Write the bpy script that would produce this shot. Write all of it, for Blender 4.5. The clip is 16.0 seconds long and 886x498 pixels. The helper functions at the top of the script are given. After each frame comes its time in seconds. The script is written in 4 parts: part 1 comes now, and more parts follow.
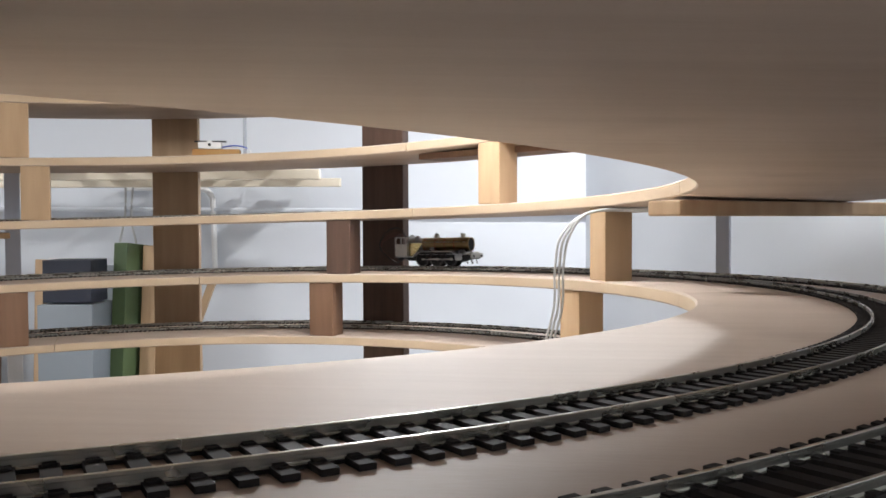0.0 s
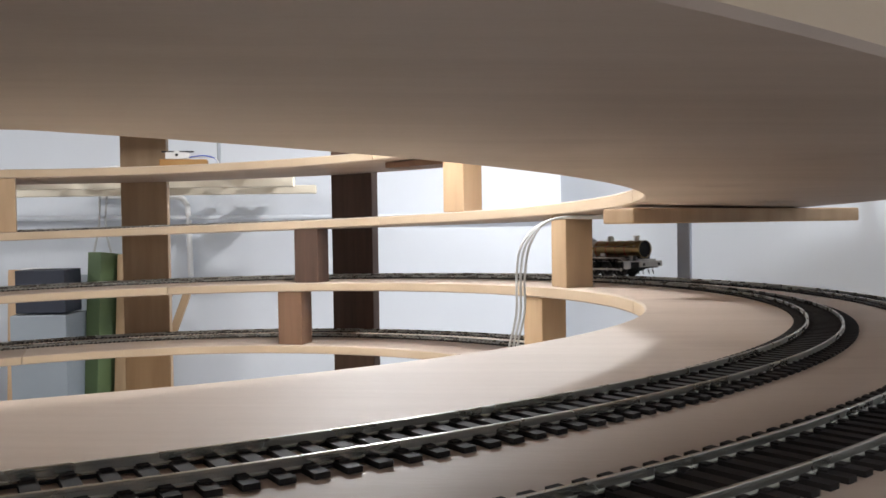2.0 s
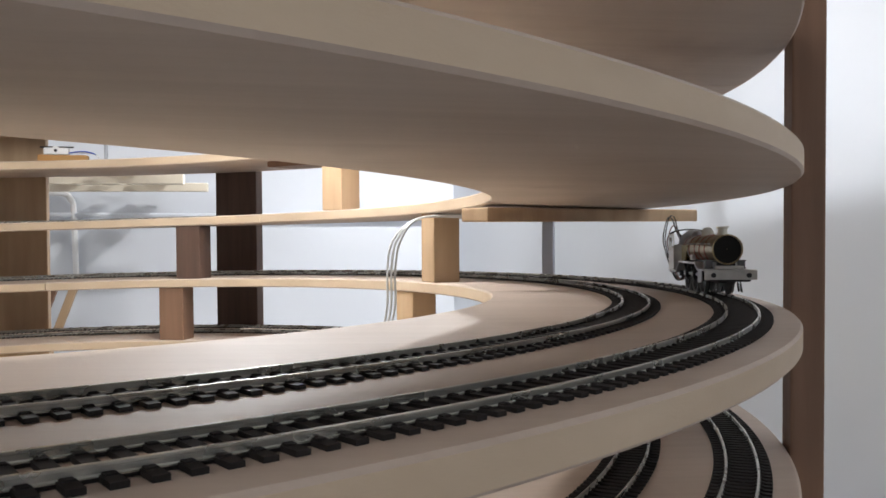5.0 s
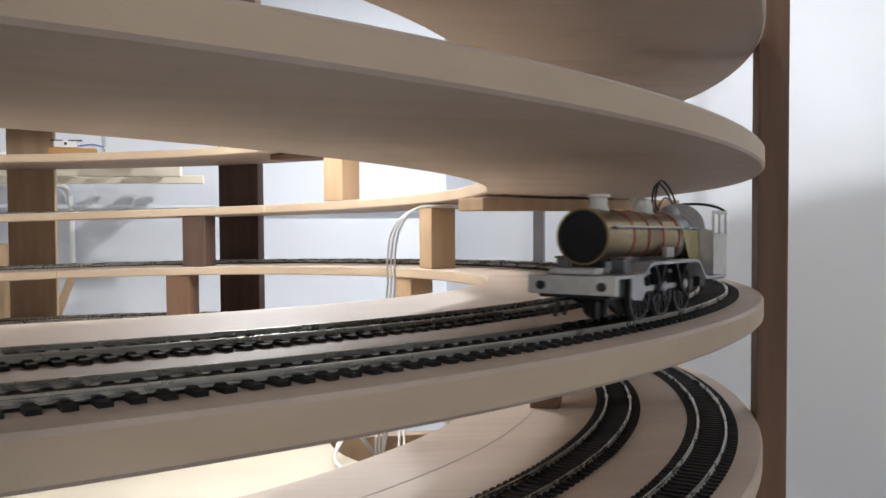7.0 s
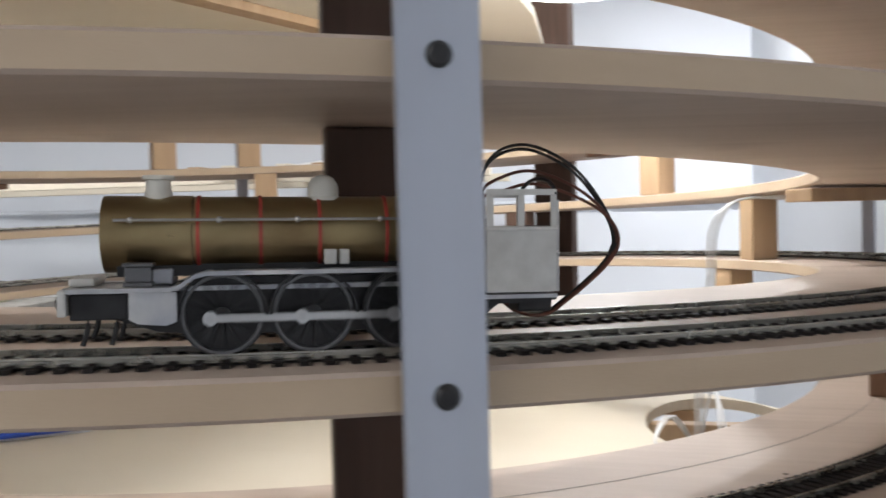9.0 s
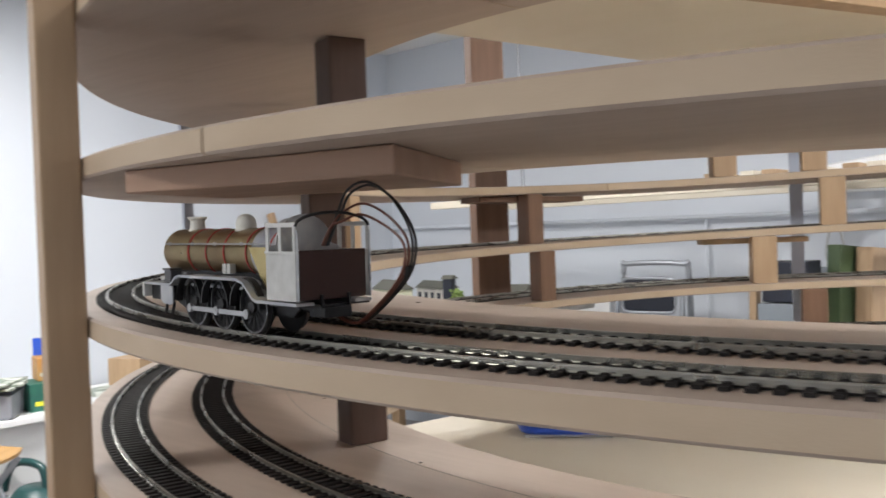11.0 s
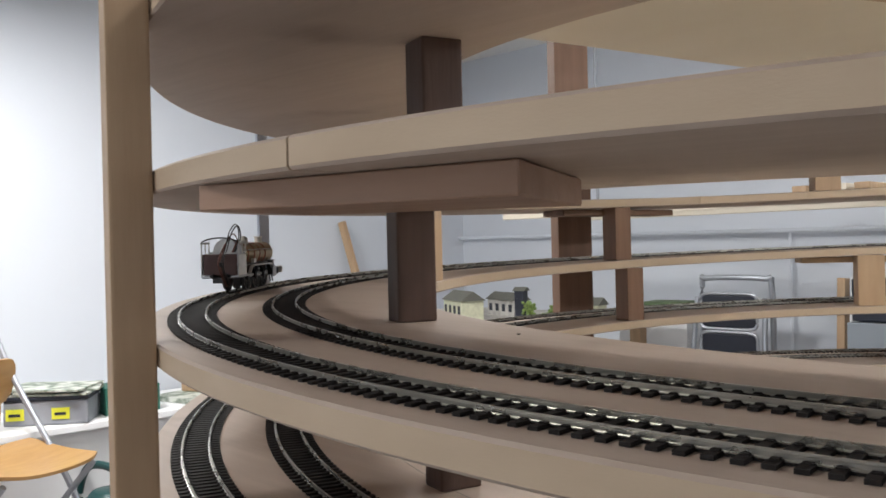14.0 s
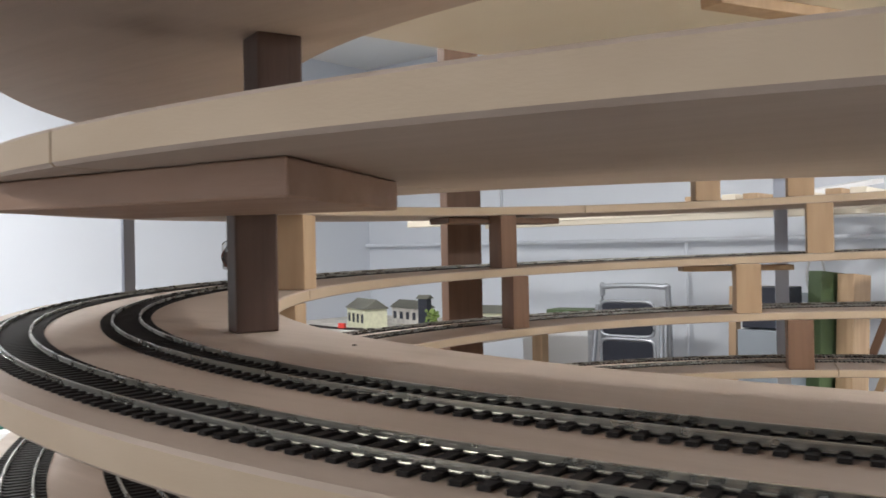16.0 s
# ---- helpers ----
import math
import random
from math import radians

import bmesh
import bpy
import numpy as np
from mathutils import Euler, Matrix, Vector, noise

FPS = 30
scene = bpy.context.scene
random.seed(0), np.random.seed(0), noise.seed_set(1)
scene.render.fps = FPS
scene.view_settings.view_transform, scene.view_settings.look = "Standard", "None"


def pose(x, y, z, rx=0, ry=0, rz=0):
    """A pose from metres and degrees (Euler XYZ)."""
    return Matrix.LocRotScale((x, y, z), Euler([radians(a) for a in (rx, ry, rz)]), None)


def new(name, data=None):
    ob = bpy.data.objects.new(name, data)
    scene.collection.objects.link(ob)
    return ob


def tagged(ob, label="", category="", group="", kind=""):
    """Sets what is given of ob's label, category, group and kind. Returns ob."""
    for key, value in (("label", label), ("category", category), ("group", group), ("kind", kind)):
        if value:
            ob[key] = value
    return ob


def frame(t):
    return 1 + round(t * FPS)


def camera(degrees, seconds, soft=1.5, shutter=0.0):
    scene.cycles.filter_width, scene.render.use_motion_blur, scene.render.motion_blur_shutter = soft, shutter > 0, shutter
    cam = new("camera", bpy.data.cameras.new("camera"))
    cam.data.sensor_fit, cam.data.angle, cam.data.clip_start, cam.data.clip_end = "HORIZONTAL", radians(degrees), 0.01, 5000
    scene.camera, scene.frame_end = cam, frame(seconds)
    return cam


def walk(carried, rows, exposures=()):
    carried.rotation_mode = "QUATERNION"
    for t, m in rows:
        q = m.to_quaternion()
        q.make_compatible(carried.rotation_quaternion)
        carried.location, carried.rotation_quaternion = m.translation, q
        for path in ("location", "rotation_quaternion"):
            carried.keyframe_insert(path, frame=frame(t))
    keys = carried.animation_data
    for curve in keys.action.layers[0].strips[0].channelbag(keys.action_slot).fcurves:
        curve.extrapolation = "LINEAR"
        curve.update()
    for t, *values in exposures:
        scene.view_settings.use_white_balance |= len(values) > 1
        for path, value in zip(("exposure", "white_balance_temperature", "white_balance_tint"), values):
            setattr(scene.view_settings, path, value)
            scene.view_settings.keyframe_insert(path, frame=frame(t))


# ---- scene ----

# ---------- camera and its walk ----------
cam = camera(53.69, 16.0, soft=1.6, shutter=0.45)
PATH = [
    (0, 0.3441, -0.6874, 0.0342, -0.12, -1.84, 0.20),
    (0.5, 0.3473, -0.6899, 0.0358, -0.47, -1.77, 0.48),
    (1, 0.3520, -0.6905, 0.0375, -0.84, -1.70, 0.58),
    (1.5, 0.3569, -0.6924, 0.0387, -1.16, -1.63, 0.66),
    (2, 0.3621, -0.6950, 0.0385, -1.38, -1.57, 0.82),
    (2.5, 0.3675, -0.6989, 0.0391, -1.70, -1.50, 0.98),
    (3, 0.3721, -0.7022, 0.0393, -2.13, -1.44, 1.03),
    (3.5, 0.3774, -0.7039, 0.0382, -3.43, -1.42, 0.89),
    (4, 0.3838, -0.7133, 0.0366, -5.45, -1.43, 0.51),
    (4.5, 0.3893, -0.7280, 0.0358, -7.25, -1.51, 0.28),
    (7, 0.3743, -0.7965, 0.0317, -8.42, -2.06, 0.33),
    (7.5, 0.3718, -0.8067, 0.0323, -5.67, -3.13, 0.28),
    (8, 0.3700, -0.8208, 0.0332, -1.93, -2.92, 0.61),
    (8.5, 0.3561, -0.8418, 0.0324, 3.42, -2.69, 1.08),
    (9, 0.3428, -0.8600, 0.0331, 10.54, -2.17, 1.47),
    (9.5, 0.3146, -0.8812, 0.0336, 18.70, -1.94, 1.86),
    (10, 0.2792, -0.8984, 0.0359, 27.59, -1.54, 2.07),
    (12.5, 0.1810, -0.8902, 0.0433, 48.33, -0.36, 1.97),
    (13, 0.1782, -0.8848, 0.0452, 47.46, -0.23, 1.65),
    (13.5, 0.1762, -0.8783, 0.0466, 46.53, -0.13, 1.45),
    (14, 0.1738, -0.8699, 0.0473, 45.41, -0.07, 1.36),
    (14.5, 0.1758, -0.8620, 0.0473, 44.24, -0.12, 1.38),
    (15, 0.1734, -0.8558, 0.0472, 42.60, 0.10, 1.44),
    (15.5, 0.1776, -0.8461, 0.0469, 41.27, 0.36, 1.30),
    (16, 0.1884, -0.8302, 0.0460, 39.72, 0.32, 1.10),
]
walk(cam, [(t, pose(x, y, z, 90 + pitch, roll, yaw)) for t, x, y, z, yaw, pitch, roll in PATH],
     exposures=((0, 0.0), (8, 0.0), (9.5, 0.06), (10.2, 0.14), (12.3, -0.10), (13.5, -0.14), (15.5, 0.0), (16, 0.03)))

# ---------- world and added fill lights -----
world = bpy.data.worlds.new("world")
world.use_nodes = True
scene.world = world
sky = world.node_tree.nodes.new("ShaderNodeTexSky")
sky.sky_type, sky.sun_disc, sky.sun_elevation, sky.sun_rotation = "NISHITA", False, radians(35), radians(20)
world.node_tree.links.new(sky.outputs[0], world.node_tree.nodes["Background"].inputs[0])
world.node_tree.nodes["Background"].inputs[1].default_value = 0.1

FLOOR_Z, CEIL_Z = -1.02, 1.12
WEST, EAST, SOUTH, NORTH = -3.38, 0.92, -2.6, 2.8
# Unseen ceiling lamps, added to brighten the walls, decks and baseboard.
FILL_LAMPS = [(-0.9, -1.9, 13.0, 0.5), (-2.3, -0.1, 48.0, 0.5), (-1.5, 1.1, 11.0, 0.24), (0.86, 1.75, 33.0, 0.10), (0.66, 0.0, 8.0, 0.2)]
INNER_FILL = (0.32, 0.15, 0.285)
for lx, ly, power, wide in FILL_LAMPS:
    data = bpy.data.lights.new("fill_lamp_light", "AREA")
    data.shape, data.size, data.size_y, data.energy, data.color = "RECTANGLE", wide, wide, power, (1.0, 0.99, 0.98)
    lamp = new("fill_lamp_light", data)
    lamp.matrix_basis = pose(lx, ly, CEIL_Z - 0.075)

# Invented lamp over the spiral, out of view, brightens baseboard and inner decks.
data = bpy.data.lights.new("inner_fill_light", "POINT")
data.energy, data.shadow_soft_size, data.color = 6.2, 0.03, (0.95, 0.975, 1.0)
new("inner_fill_light", data).location = INNER_FILL

# ---------- helix measures ----------
P, TH, RO, RI, RTO, RTI, GAUGE = 0.0838, 0.0114, 0.7097, 0.5226, 0.6813, 0.6215, 0.0165
RAIL_TOP = 0.0032
PI = math.pi


def spot(deg, radius, up=0.0):
    """A place on the helix: degrees turned from the south, going up clockwise."""
    a = radians(deg)
    return Vector((-radius * math.sin(a), -radius * math.cos(a), P * deg / 360 + up))


# ---------- materials ----------
def mat(name, color, rough=0.6, metal=0.0, other=None, scale=8.0, stretch=(1, 1, 1), bump=0.0, bump_scale=60.0, amount=1.0, coat=0.0, spec=0.5, detail=6.0, streak=0.0):
    m = bpy.data.materials.new(name)
    m.use_nodes = True
    nt = m.node_tree
    b = nt.nodes["Principled BSDF"]
    b.inputs["Roughness"].default_value, b.inputs["Metallic"].default_value = rough, metal
    b.inputs["Coat Weight"].default_value = coat
    b.inputs["Specular IOR Level"].default_value = spec
    tc = nt.nodes.new("ShaderNodeTexCoord")
    mp = nt.nodes.new("ShaderNodeMapping")
    mp.inputs["Scale"].default_value = stretch
    nt.links.new(tc.outputs["Object"], mp.inputs[0])
    n1 = nt.nodes.new("ShaderNodeTexNoise")
    n1.inputs["Scale"].default_value, n1.inputs["Detail"].default_value = scale, detail
    nt.links.new(mp.outputs[0], n1.inputs["Vector"])
    ramp = nt.nodes.new("ShaderNodeValToRGB")
    other = other or tuple(c * 0.82 for c in color)
    ramp.color_ramp.elements[0].position, ramp.color_ramp.elements[1].position = 0.5 - 0.22 / amount, 0.5 + 0.22 / amount
    ramp.color_ramp.elements[0].color, ramp.color_ramp.elements[1].color = (*other, 1), (*color, 1)
    nt.links.new(n1.outputs["Fac"], ramp.inputs[0])
    info = nt.nodes.new("ShaderNodeObjectInfo")
    hsv = nt.nodes.new("ShaderNodeHueSaturation")
    mr = nt.nodes.new("ShaderNodeMapRange")
    mr.inputs["To Min"].default_value, mr.inputs["To Max"].default_value = 0.92, 1.06
    nt.links.new(info.outputs["Random"], mr.inputs["Value"])
    nt.links.new(mr.outputs[0], hsv.inputs["Value"])
    tone = ramp.outputs[0]
    if streak:
        mp2 = nt.nodes.new("ShaderNodeMapping")
        mp2.inputs["Scale"].default_value = (5, 70, 5)
        nt.links.new(tc.outputs["Object"], mp2.inputs[0])
        n3 = nt.nodes.new("ShaderNodeTexNoise")
        n3.inputs["Scale"].default_value, n3.inputs["Detail"].default_value = 2.0, 5.0
        nt.links.new(mp2.outputs[0], n3.inputs["Vector"])
        n4 = nt.nodes.new("ShaderNodeTexNoise")
        n4.inputs["Scale"].default_value, n4.inputs["Detail"].default_value = 11.0, 2.0
        nt.links.new(tc.outputs["Object"], n4.inputs["Vector"])
        r4 = nt.nodes.new("ShaderNodeMapRange")
        r4.inputs["From Min"].default_value, r4.inputs["From Max"].default_value = 0.60, 0.76
        r4.inputs["To Min"].default_value, r4.inputs["To Max"].default_value = 0.0, 0.42
        nt.links.new(n4.outputs["Fac"], r4.inputs["Value"])
        r3 = nt.nodes.new("ShaderNodeMapRange")
        r3.inputs["From Min"].default_value, r3.inputs["From Max"].default_value = 0.35, 0.72
        r3.inputs["To Min"].default_value, r3.inputs["To Max"].default_value = 0.0, 0.26 * streak
        nt.links.new(n3.outputs["Fac"], r3.inputs["Value"])
        both = nt.nodes.new("ShaderNodeMath")
        both.operation = "ADD"
        nt.links.new(r3.outputs[0], both.inputs[0]), nt.links.new(r4.outputs[0], both.inputs[1])
        mix = nt.nodes.new("ShaderNodeMix")
        mix.data_type = "RGBA"
        nt.links.new(both.outputs[0], mix.inputs["Factor"]), nt.links.new(tone, mix.inputs["A"])
        mix.inputs["B"].default_value = (color[0] * 0.45, color[1] * 0.38, color[2] * 0.32, 1)
        tone = mix.outputs["Result"]
    nt.links.new(tone, hsv.inputs["Color"])
    nt.links.new(hsv.outputs[0], b.inputs["Base Color"])
    n2 = nt.nodes.new("ShaderNodeTexNoise")
    n2.inputs["Scale"].default_value, n2.inputs["Detail"].default_value = bump_scale, 4.0
    nt.links.new(mp.outputs[0], n2.inputs["Vector"])
    rr = nt.nodes.new("ShaderNodeMapRange")
    rr.inputs["To Min"].default_value, rr.inputs["To Max"].default_value = max(rough - 0.1, 0.02), min(rough + 0.1, 1)
    nt.links.new(n2.outputs["Fac"], rr.inputs["Value"])
    nt.links.new(rr.outputs[0], b.inputs["Roughness"])
    if bump:
        bp = nt.nodes.new("ShaderNodeBump")
        bp.inputs["Strength"].default_value, bp.inputs["Distance"].default_value = bump, 0.002
        nt.links.new(n2.outputs["Fac"], bp.inputs["Height"])
        nt.links.new(bp.outputs[0], b.inputs["Normal"])
    return m


def glow(name, color, strength):
    m = bpy.data.materials.new(name)
    m.use_nodes = True
    b = m.node_tree.nodes["Principled BSDF"]
    b.inputs["Base Color"].default_value = (*color, 1)
    b.inputs["Emission Color"].default_value, b.inputs["Emission Strength"].default_value = (*color, 1), strength
    return m


PLY = mat("plywood", (0.585, 0.475, 0.395), 0.6, other=(0.46, 0.36, 0.285), scale=3.0, stretch=(1, 4, 1), bump=0.05, bump_scale=220, amount=0.9, streak=0.55)
EDGE = mat("plywood_edge", (0.60, 0.47, 0.335), 0.6, other=(0.51, 0.385, 0.265), scale=5.0, stretch=(3, 3, 9), bump=0.06, bump_scale=160, amount=0.9)
PINE = mat("pine", (0.50, 0.345, 0.21), 0.55, other=(0.39, 0.255, 0.145), scale=10, stretch=(6, 6, 0.6), bump=0.08, bump_scale=90)
PINK_PINE = mat("reddish_pine", (0.42, 0.27, 0.19), 0.58, other=(0.33, 0.20, 0.135), scale=10, stretch=(0.8, 6, 6), bump=0.08, bump_scale=90)
BROWN = mat("dark_brown_wood", (0.105, 0.058, 0.04), 0.6, other=(0.065, 0.034, 0.023), scale=14, stretch=(7, 7, 0.5), bump=0.12, bump_scale=90)
MIDBROWN = mat("brown_wood", (0.23, 0.125, 0.075), 0.58, other=(0.16, 0.084, 0.048), scale=12, stretch=(7, 7, 0.5), bump=0.1, bump_scale=90)
BOARD = mat("pale_board", (0.80, 0.735, 0.61), 0.6, other=(0.72, 0.64, 0.51), scale=2.4, stretch=(1, 3, 1), bump=0.03, bump_scale=160, amount=0.7)
RAIL = mat("nickel_silver", (0.56, 0.55, 0.50), 0.28, 0.9, other=(0.45, 0.44, 0.40), scale=40)
SLEEPER = mat("black_plastic", (0.022, 0.018, 0.017), 0.72, other=(0.014, 0.012, 0.012), scale=60, spec=0.25)
ALU = mat("brushed_aluminium", (0.50, 0.53, 0.60), 0.42, 0.75, other=(0.45, 0.48, 0.55), scale=8, stretch=(8, 8, 0.4))
WALL = mat("white_wall_paint", (0.70, 0.735, 0.79), 0.75, other=(0.665, 0.70, 0.755), scale=1.2, bump=0.1, bump_scale=45, amount=0.7)
CEIL = mat("white_ceiling_paint", (0.80, 0.80, 0.79), 0.8, other=(0.76, 0.76, 0.75), scale=1.5, bump=0.05, bump_scale=40)
FLOOR = mat("grey_floor", (0.30, 0.29, 0.28), 0.5, other=(0.24, 0.23, 0.225), scale=5, bump=0.05)
BRASS = mat("brass", (0.44, 0.355, 0.19), 0.32, 0.92, other=(0.22, 0.15, 0.075), scale=55, stretch=(0.5, 1, 1), bump=0.03, bump_scale=300, amount=1.2)
BRASS_BRIGHT = mat("bright_brass", (0.75, 0.62, 0.32), 0.24, 0.92, other=(0.62, 0.48, 0.2), scale=90)
SOLDER = mat("nickel_sheet", (0.62, 0.62, 0.60), 0.38, 0.55, other=(0.36, 0.37, 0.42), scale=75, amount=1.3, bump=0.03, bump_scale=300)
WHITEMETAL = mat("white_metal", (0.66, 0.65, 0.62), 0.42, 0.35, other=(0.54, 0.53, 0.5), scale=200)
BLACK = mat("black_metal", (0.010, 0.010, 0.012), 0.42, 0.2, other=(0.03, 0.03, 0.032), scale=120)
DARK = mat("dark_inside", (0.008, 0.008, 0.008), 0.8)
RED = mat("red_band", (0.42, 0.05, 0.03), 0.5, other=(0.30, 0.04, 0.03), scale=120)
MAROON = mat("maroon_metal", (0.07, 0.035, 0.03), 0.4, 0.3)
STEEL = mat("steel", (0.55, 0.55, 0.55), 0.3, 0.9)
CREAM = mat("cream_resin", (0.80, 0.78, 0.70), 0.5)
WIRE_BLACK = mat("black_wire", (0.02, 0.02, 0.02), 0.4)
WIRE_RED = mat("brown_wire", (0.16, 0.05, 0.03), 0.4)
WIRE_GREY = mat("grey_wire", (0.55, 0.55, 0.55), 0.45)
WHITE = mat("white_paint", (0.80, 0.80, 0.80), 0.5, other=(0.74, 0.74, 0.74), scale=4)
PENCIL = mat("pencil_grey", (0.46, 0.40, 0.34), 0.7)
FILL_GLOW = glow("fill_diffuser", (1.0, 0.97, 0.93), 6.0)


# ---------- mesh helpers ----------
def finish(name, bm, material, parent=None, label="", smooth=False):
    bmesh.ops.recalc_face_normals(bm, faces=bm.faces)
    me = bpy.data.meshes.new(name)
    bm.to_mesh(me)
    bm.free()
    if smooth:
        me.polygons.foreach_set("use_smooth", [True] * len(me.polygons))
        me.set_sharp_from_angle(angle=radians(35))
    me.materials.append(material)
    ob = new(name, me)
    if parent is not None:
        ob.parent = parent
    if label:
        ob["label"] = label
    return ob


part = finish


def box(bm, x0, x1, y0, y1, z0, z1, bevel=0.0, m=None):
    made = bmesh.ops.create_cube(bm, size=1.0, matrix=Matrix.LocRotScale(((x0 + x1) / 2, (y0 + y1) / 2, (z0 + z1) / 2), None, (abs(x1 - x0), abs(y1 - y0), abs(z1 - z0))))
    vs = made["verts"]
    if bevel:
        edges = list({e for v in vs for e in v.link_edges})
        made = bmesh.ops.bevel(bm, geom=edges, offset=bevel, segments=2, affect="EDGES", profile=0.6)
        vs = list({v for f in made["faces"] for v in f.verts})
    if m is not None:
        bmesh.ops.transform(bm, matrix=m, verts=vs)
    return vs


def rod(bm, a, b, r, seg=12, r2=None):
    a, b = Vector(a), Vector(b)
    q = (b - a).to_track_quat("Z", "Y")
    made = bmesh.ops.create_cone(bm, cap_ends=True, segments=seg, radius1=r, radius2=r if r2 is None else r2, depth=(b - a).length,
                                 matrix=Matrix.LocRotScale((a + b) / 2, q, None))
    return made["verts"]


def tube(bm, points, r, seg=8):
    """A round bar along points."""
    pts = [Vector(p) for p in points]
    rings = []
    up = Vector((0, 0, 1))
    for i, p in enumerate(pts):
        d = (pts[min(i + 1, len(pts) - 1)] - pts[max(i - 1, 0)]).normalized()
        side = d.cross(up)
        side = side.normalized() if side.length > 0.05 else d.cross(Vector((1, 0, 0))).normalized()
        nrm = side.cross(d)
        rings.append([bm.verts.new(p + r * (math.cos(2 * PI * k / seg) * side + math.sin(2 * PI * k / seg) * nrm)) for k in range(seg)])
    for ra, rb in zip(rings, rings[1:]):
        for k in range(seg):
            bm.faces.new((ra[k], ra[(k + 1) % seg], rb[(k + 1) % seg], rb[k]))
    bm.faces.new(rings[0]), bm.faces.new(rings[-1][::-1])


def bend(points, n=10):
    """Points along a smooth line through the given ones."""
    p = [Vector(q) for q in points]
    p = [2 * p[0] - p[1]] + p + [2 * p[-1] - p[-2]]
    out = []
    for i in range(1, len(p) - 2):
        for k in range(n):
            t = k / n
            out.append(0.5 * (2 * p[i] + (p[i + 1] - p[i - 1]) * t + (2 * p[i - 1] - 5 * p[i] + 4 * p[i + 1] - p[i + 2]) * t * t + (3 * p[i] - p[i - 1] - 3 * p[i + 1] + p[i + 2]) * t ** 3))
    return out + [p[-2]]


def sweep(bm, deg0, deg1, profile, step=1.5, lead=0.0):
    """A profile of (radius, height) carried along the helix, closed at its ends."""
    n = max(2, int((deg1 - deg0) / step))
    rings = [[bm.verts.new(spot(deg0 + (deg1 - deg0) * i / n, r, z)) for r, z in profile] for i in range(n + 1)]
    k = len(profile)
    for ra, rb in zip(rings, rings[1:]):
        for j in range(k):
            bm.faces.new((ra[j], ra[(j + 1) % k], rb[(j + 1) % k], rb[j]))
    bm.faces.new(rings[0]), bm.faces.new(rings[-1][::-1])


# ---------- the room ----------
def room():
    t = 0.12
    for name, x0, x1, y0, y1 in (("wall_west", WEST - t, WEST, SOUTH, NORTH), ("wall_east", EAST, EAST + t, SOUTH, NORTH),
                                 ("wall_south", WEST - t, EAST + t, SOUTH - t, SOUTH), ("wall_north", WEST - t, EAST + t, NORTH, NORTH + t)):
        bm = bmesh.new()
        box(bm, x0, x1, y0, y1, FLOOR_Z, CEIL_Z)
        tagged(finish(name, bm, WALL), "white painted plaster wall of the hobby room", "wall", kind="structure")
    bm = bmesh.new()
    box(bm, WEST - t, EAST + t, SOUTH - t, NORTH + t, FLOOR_Z - 0.1, FLOOR_Z)
    tagged(finish("floor", bm, FLOOR), "plain grey floor of the hobby room", "floor", kind="structure")
    bm = bmesh.new()
    box(bm, WEST - t, EAST + t, SOUTH - t, NORTH + t, CEIL_Z, CEIL_Z + 0.1)
    tagged(finish("ceiling", bm, CEIL), "white painted ceiling of the hobby room", "ceiling", kind="structure")
    # Housings and glowing panels for the added lamps, all out of view.
    for lx, ly, power, wide in FILL_LAMPS:
        h = wide / 2
        rim = min(0.03, EAST - lx - h - 0.002)
        root = new("fill_lamp")
        root.matrix_basis = pose(lx, ly, CEIL_Z)
        tagged(root, "added fill lamp at the ceiling, unseen, white square with a glowing diffuser", "lamp", group="ceiling lamps")
        bm = bmesh.new()
        box(bm, -h - rim, h + rim, -h - rim, h + rim, -0.04, 0.0, 0.004)
        part("housing", bm, WHITE, root)
        bm = bmesh.new()
        box(bm, -h, h, -h, h, -0.055, -0.0405, 0.004)
        part("diffuser", bm, FILL_GLOW, root, "glowing diffuser of the added fill lamp")


room()


# ---------- helix decks ----------
DECK_ENDS = [-700, -560, -446, -300, -179, -86, 60, 216, 274, 365, 480, 575, 640, 725, 800, 913]


def deck(deg0, deg1):
    c = 0.0012
    prof = [(RI, -c), (RI + c, 0), (RO - c, 0), (RO, -c), (RO, -TH + c), (RO - c, -TH), (RI + c, -TH), (RI, -TH + c)]
    gap = 0.06
    bm = bmesh.new()
    sweep(bm, deg0 + gap, deg1 - gap, prof)
    ob = finish("helix_deck", bm, PLY, smooth=True)
    ob.data.materials.append(EDGE)
    for poly in ob.data.polygons:
        if abs(poly.normal.z) < 0.5:
            poly.material_index = 1
    tagged(ob, "curved plywood deck section of a rising railway spiral", "track deck", group="decks of the spiral")
    if deg0 == -446:
        bm = bmesh.new()
        sweep(bm, deg0 + 8, deg1 - 20, [(0.5655, 0.0), (0.5655, 0.00015), (0.5662, 0.00015), (0.5662, 0.0)], 2.0)
        part("pencil_line", bm, PENCIL, ob, "thin grey pencil line drawn on the deck")


for a, b in zip(DECK_ENDS, DECK_ENDS[1:]):
    deck(a, b)

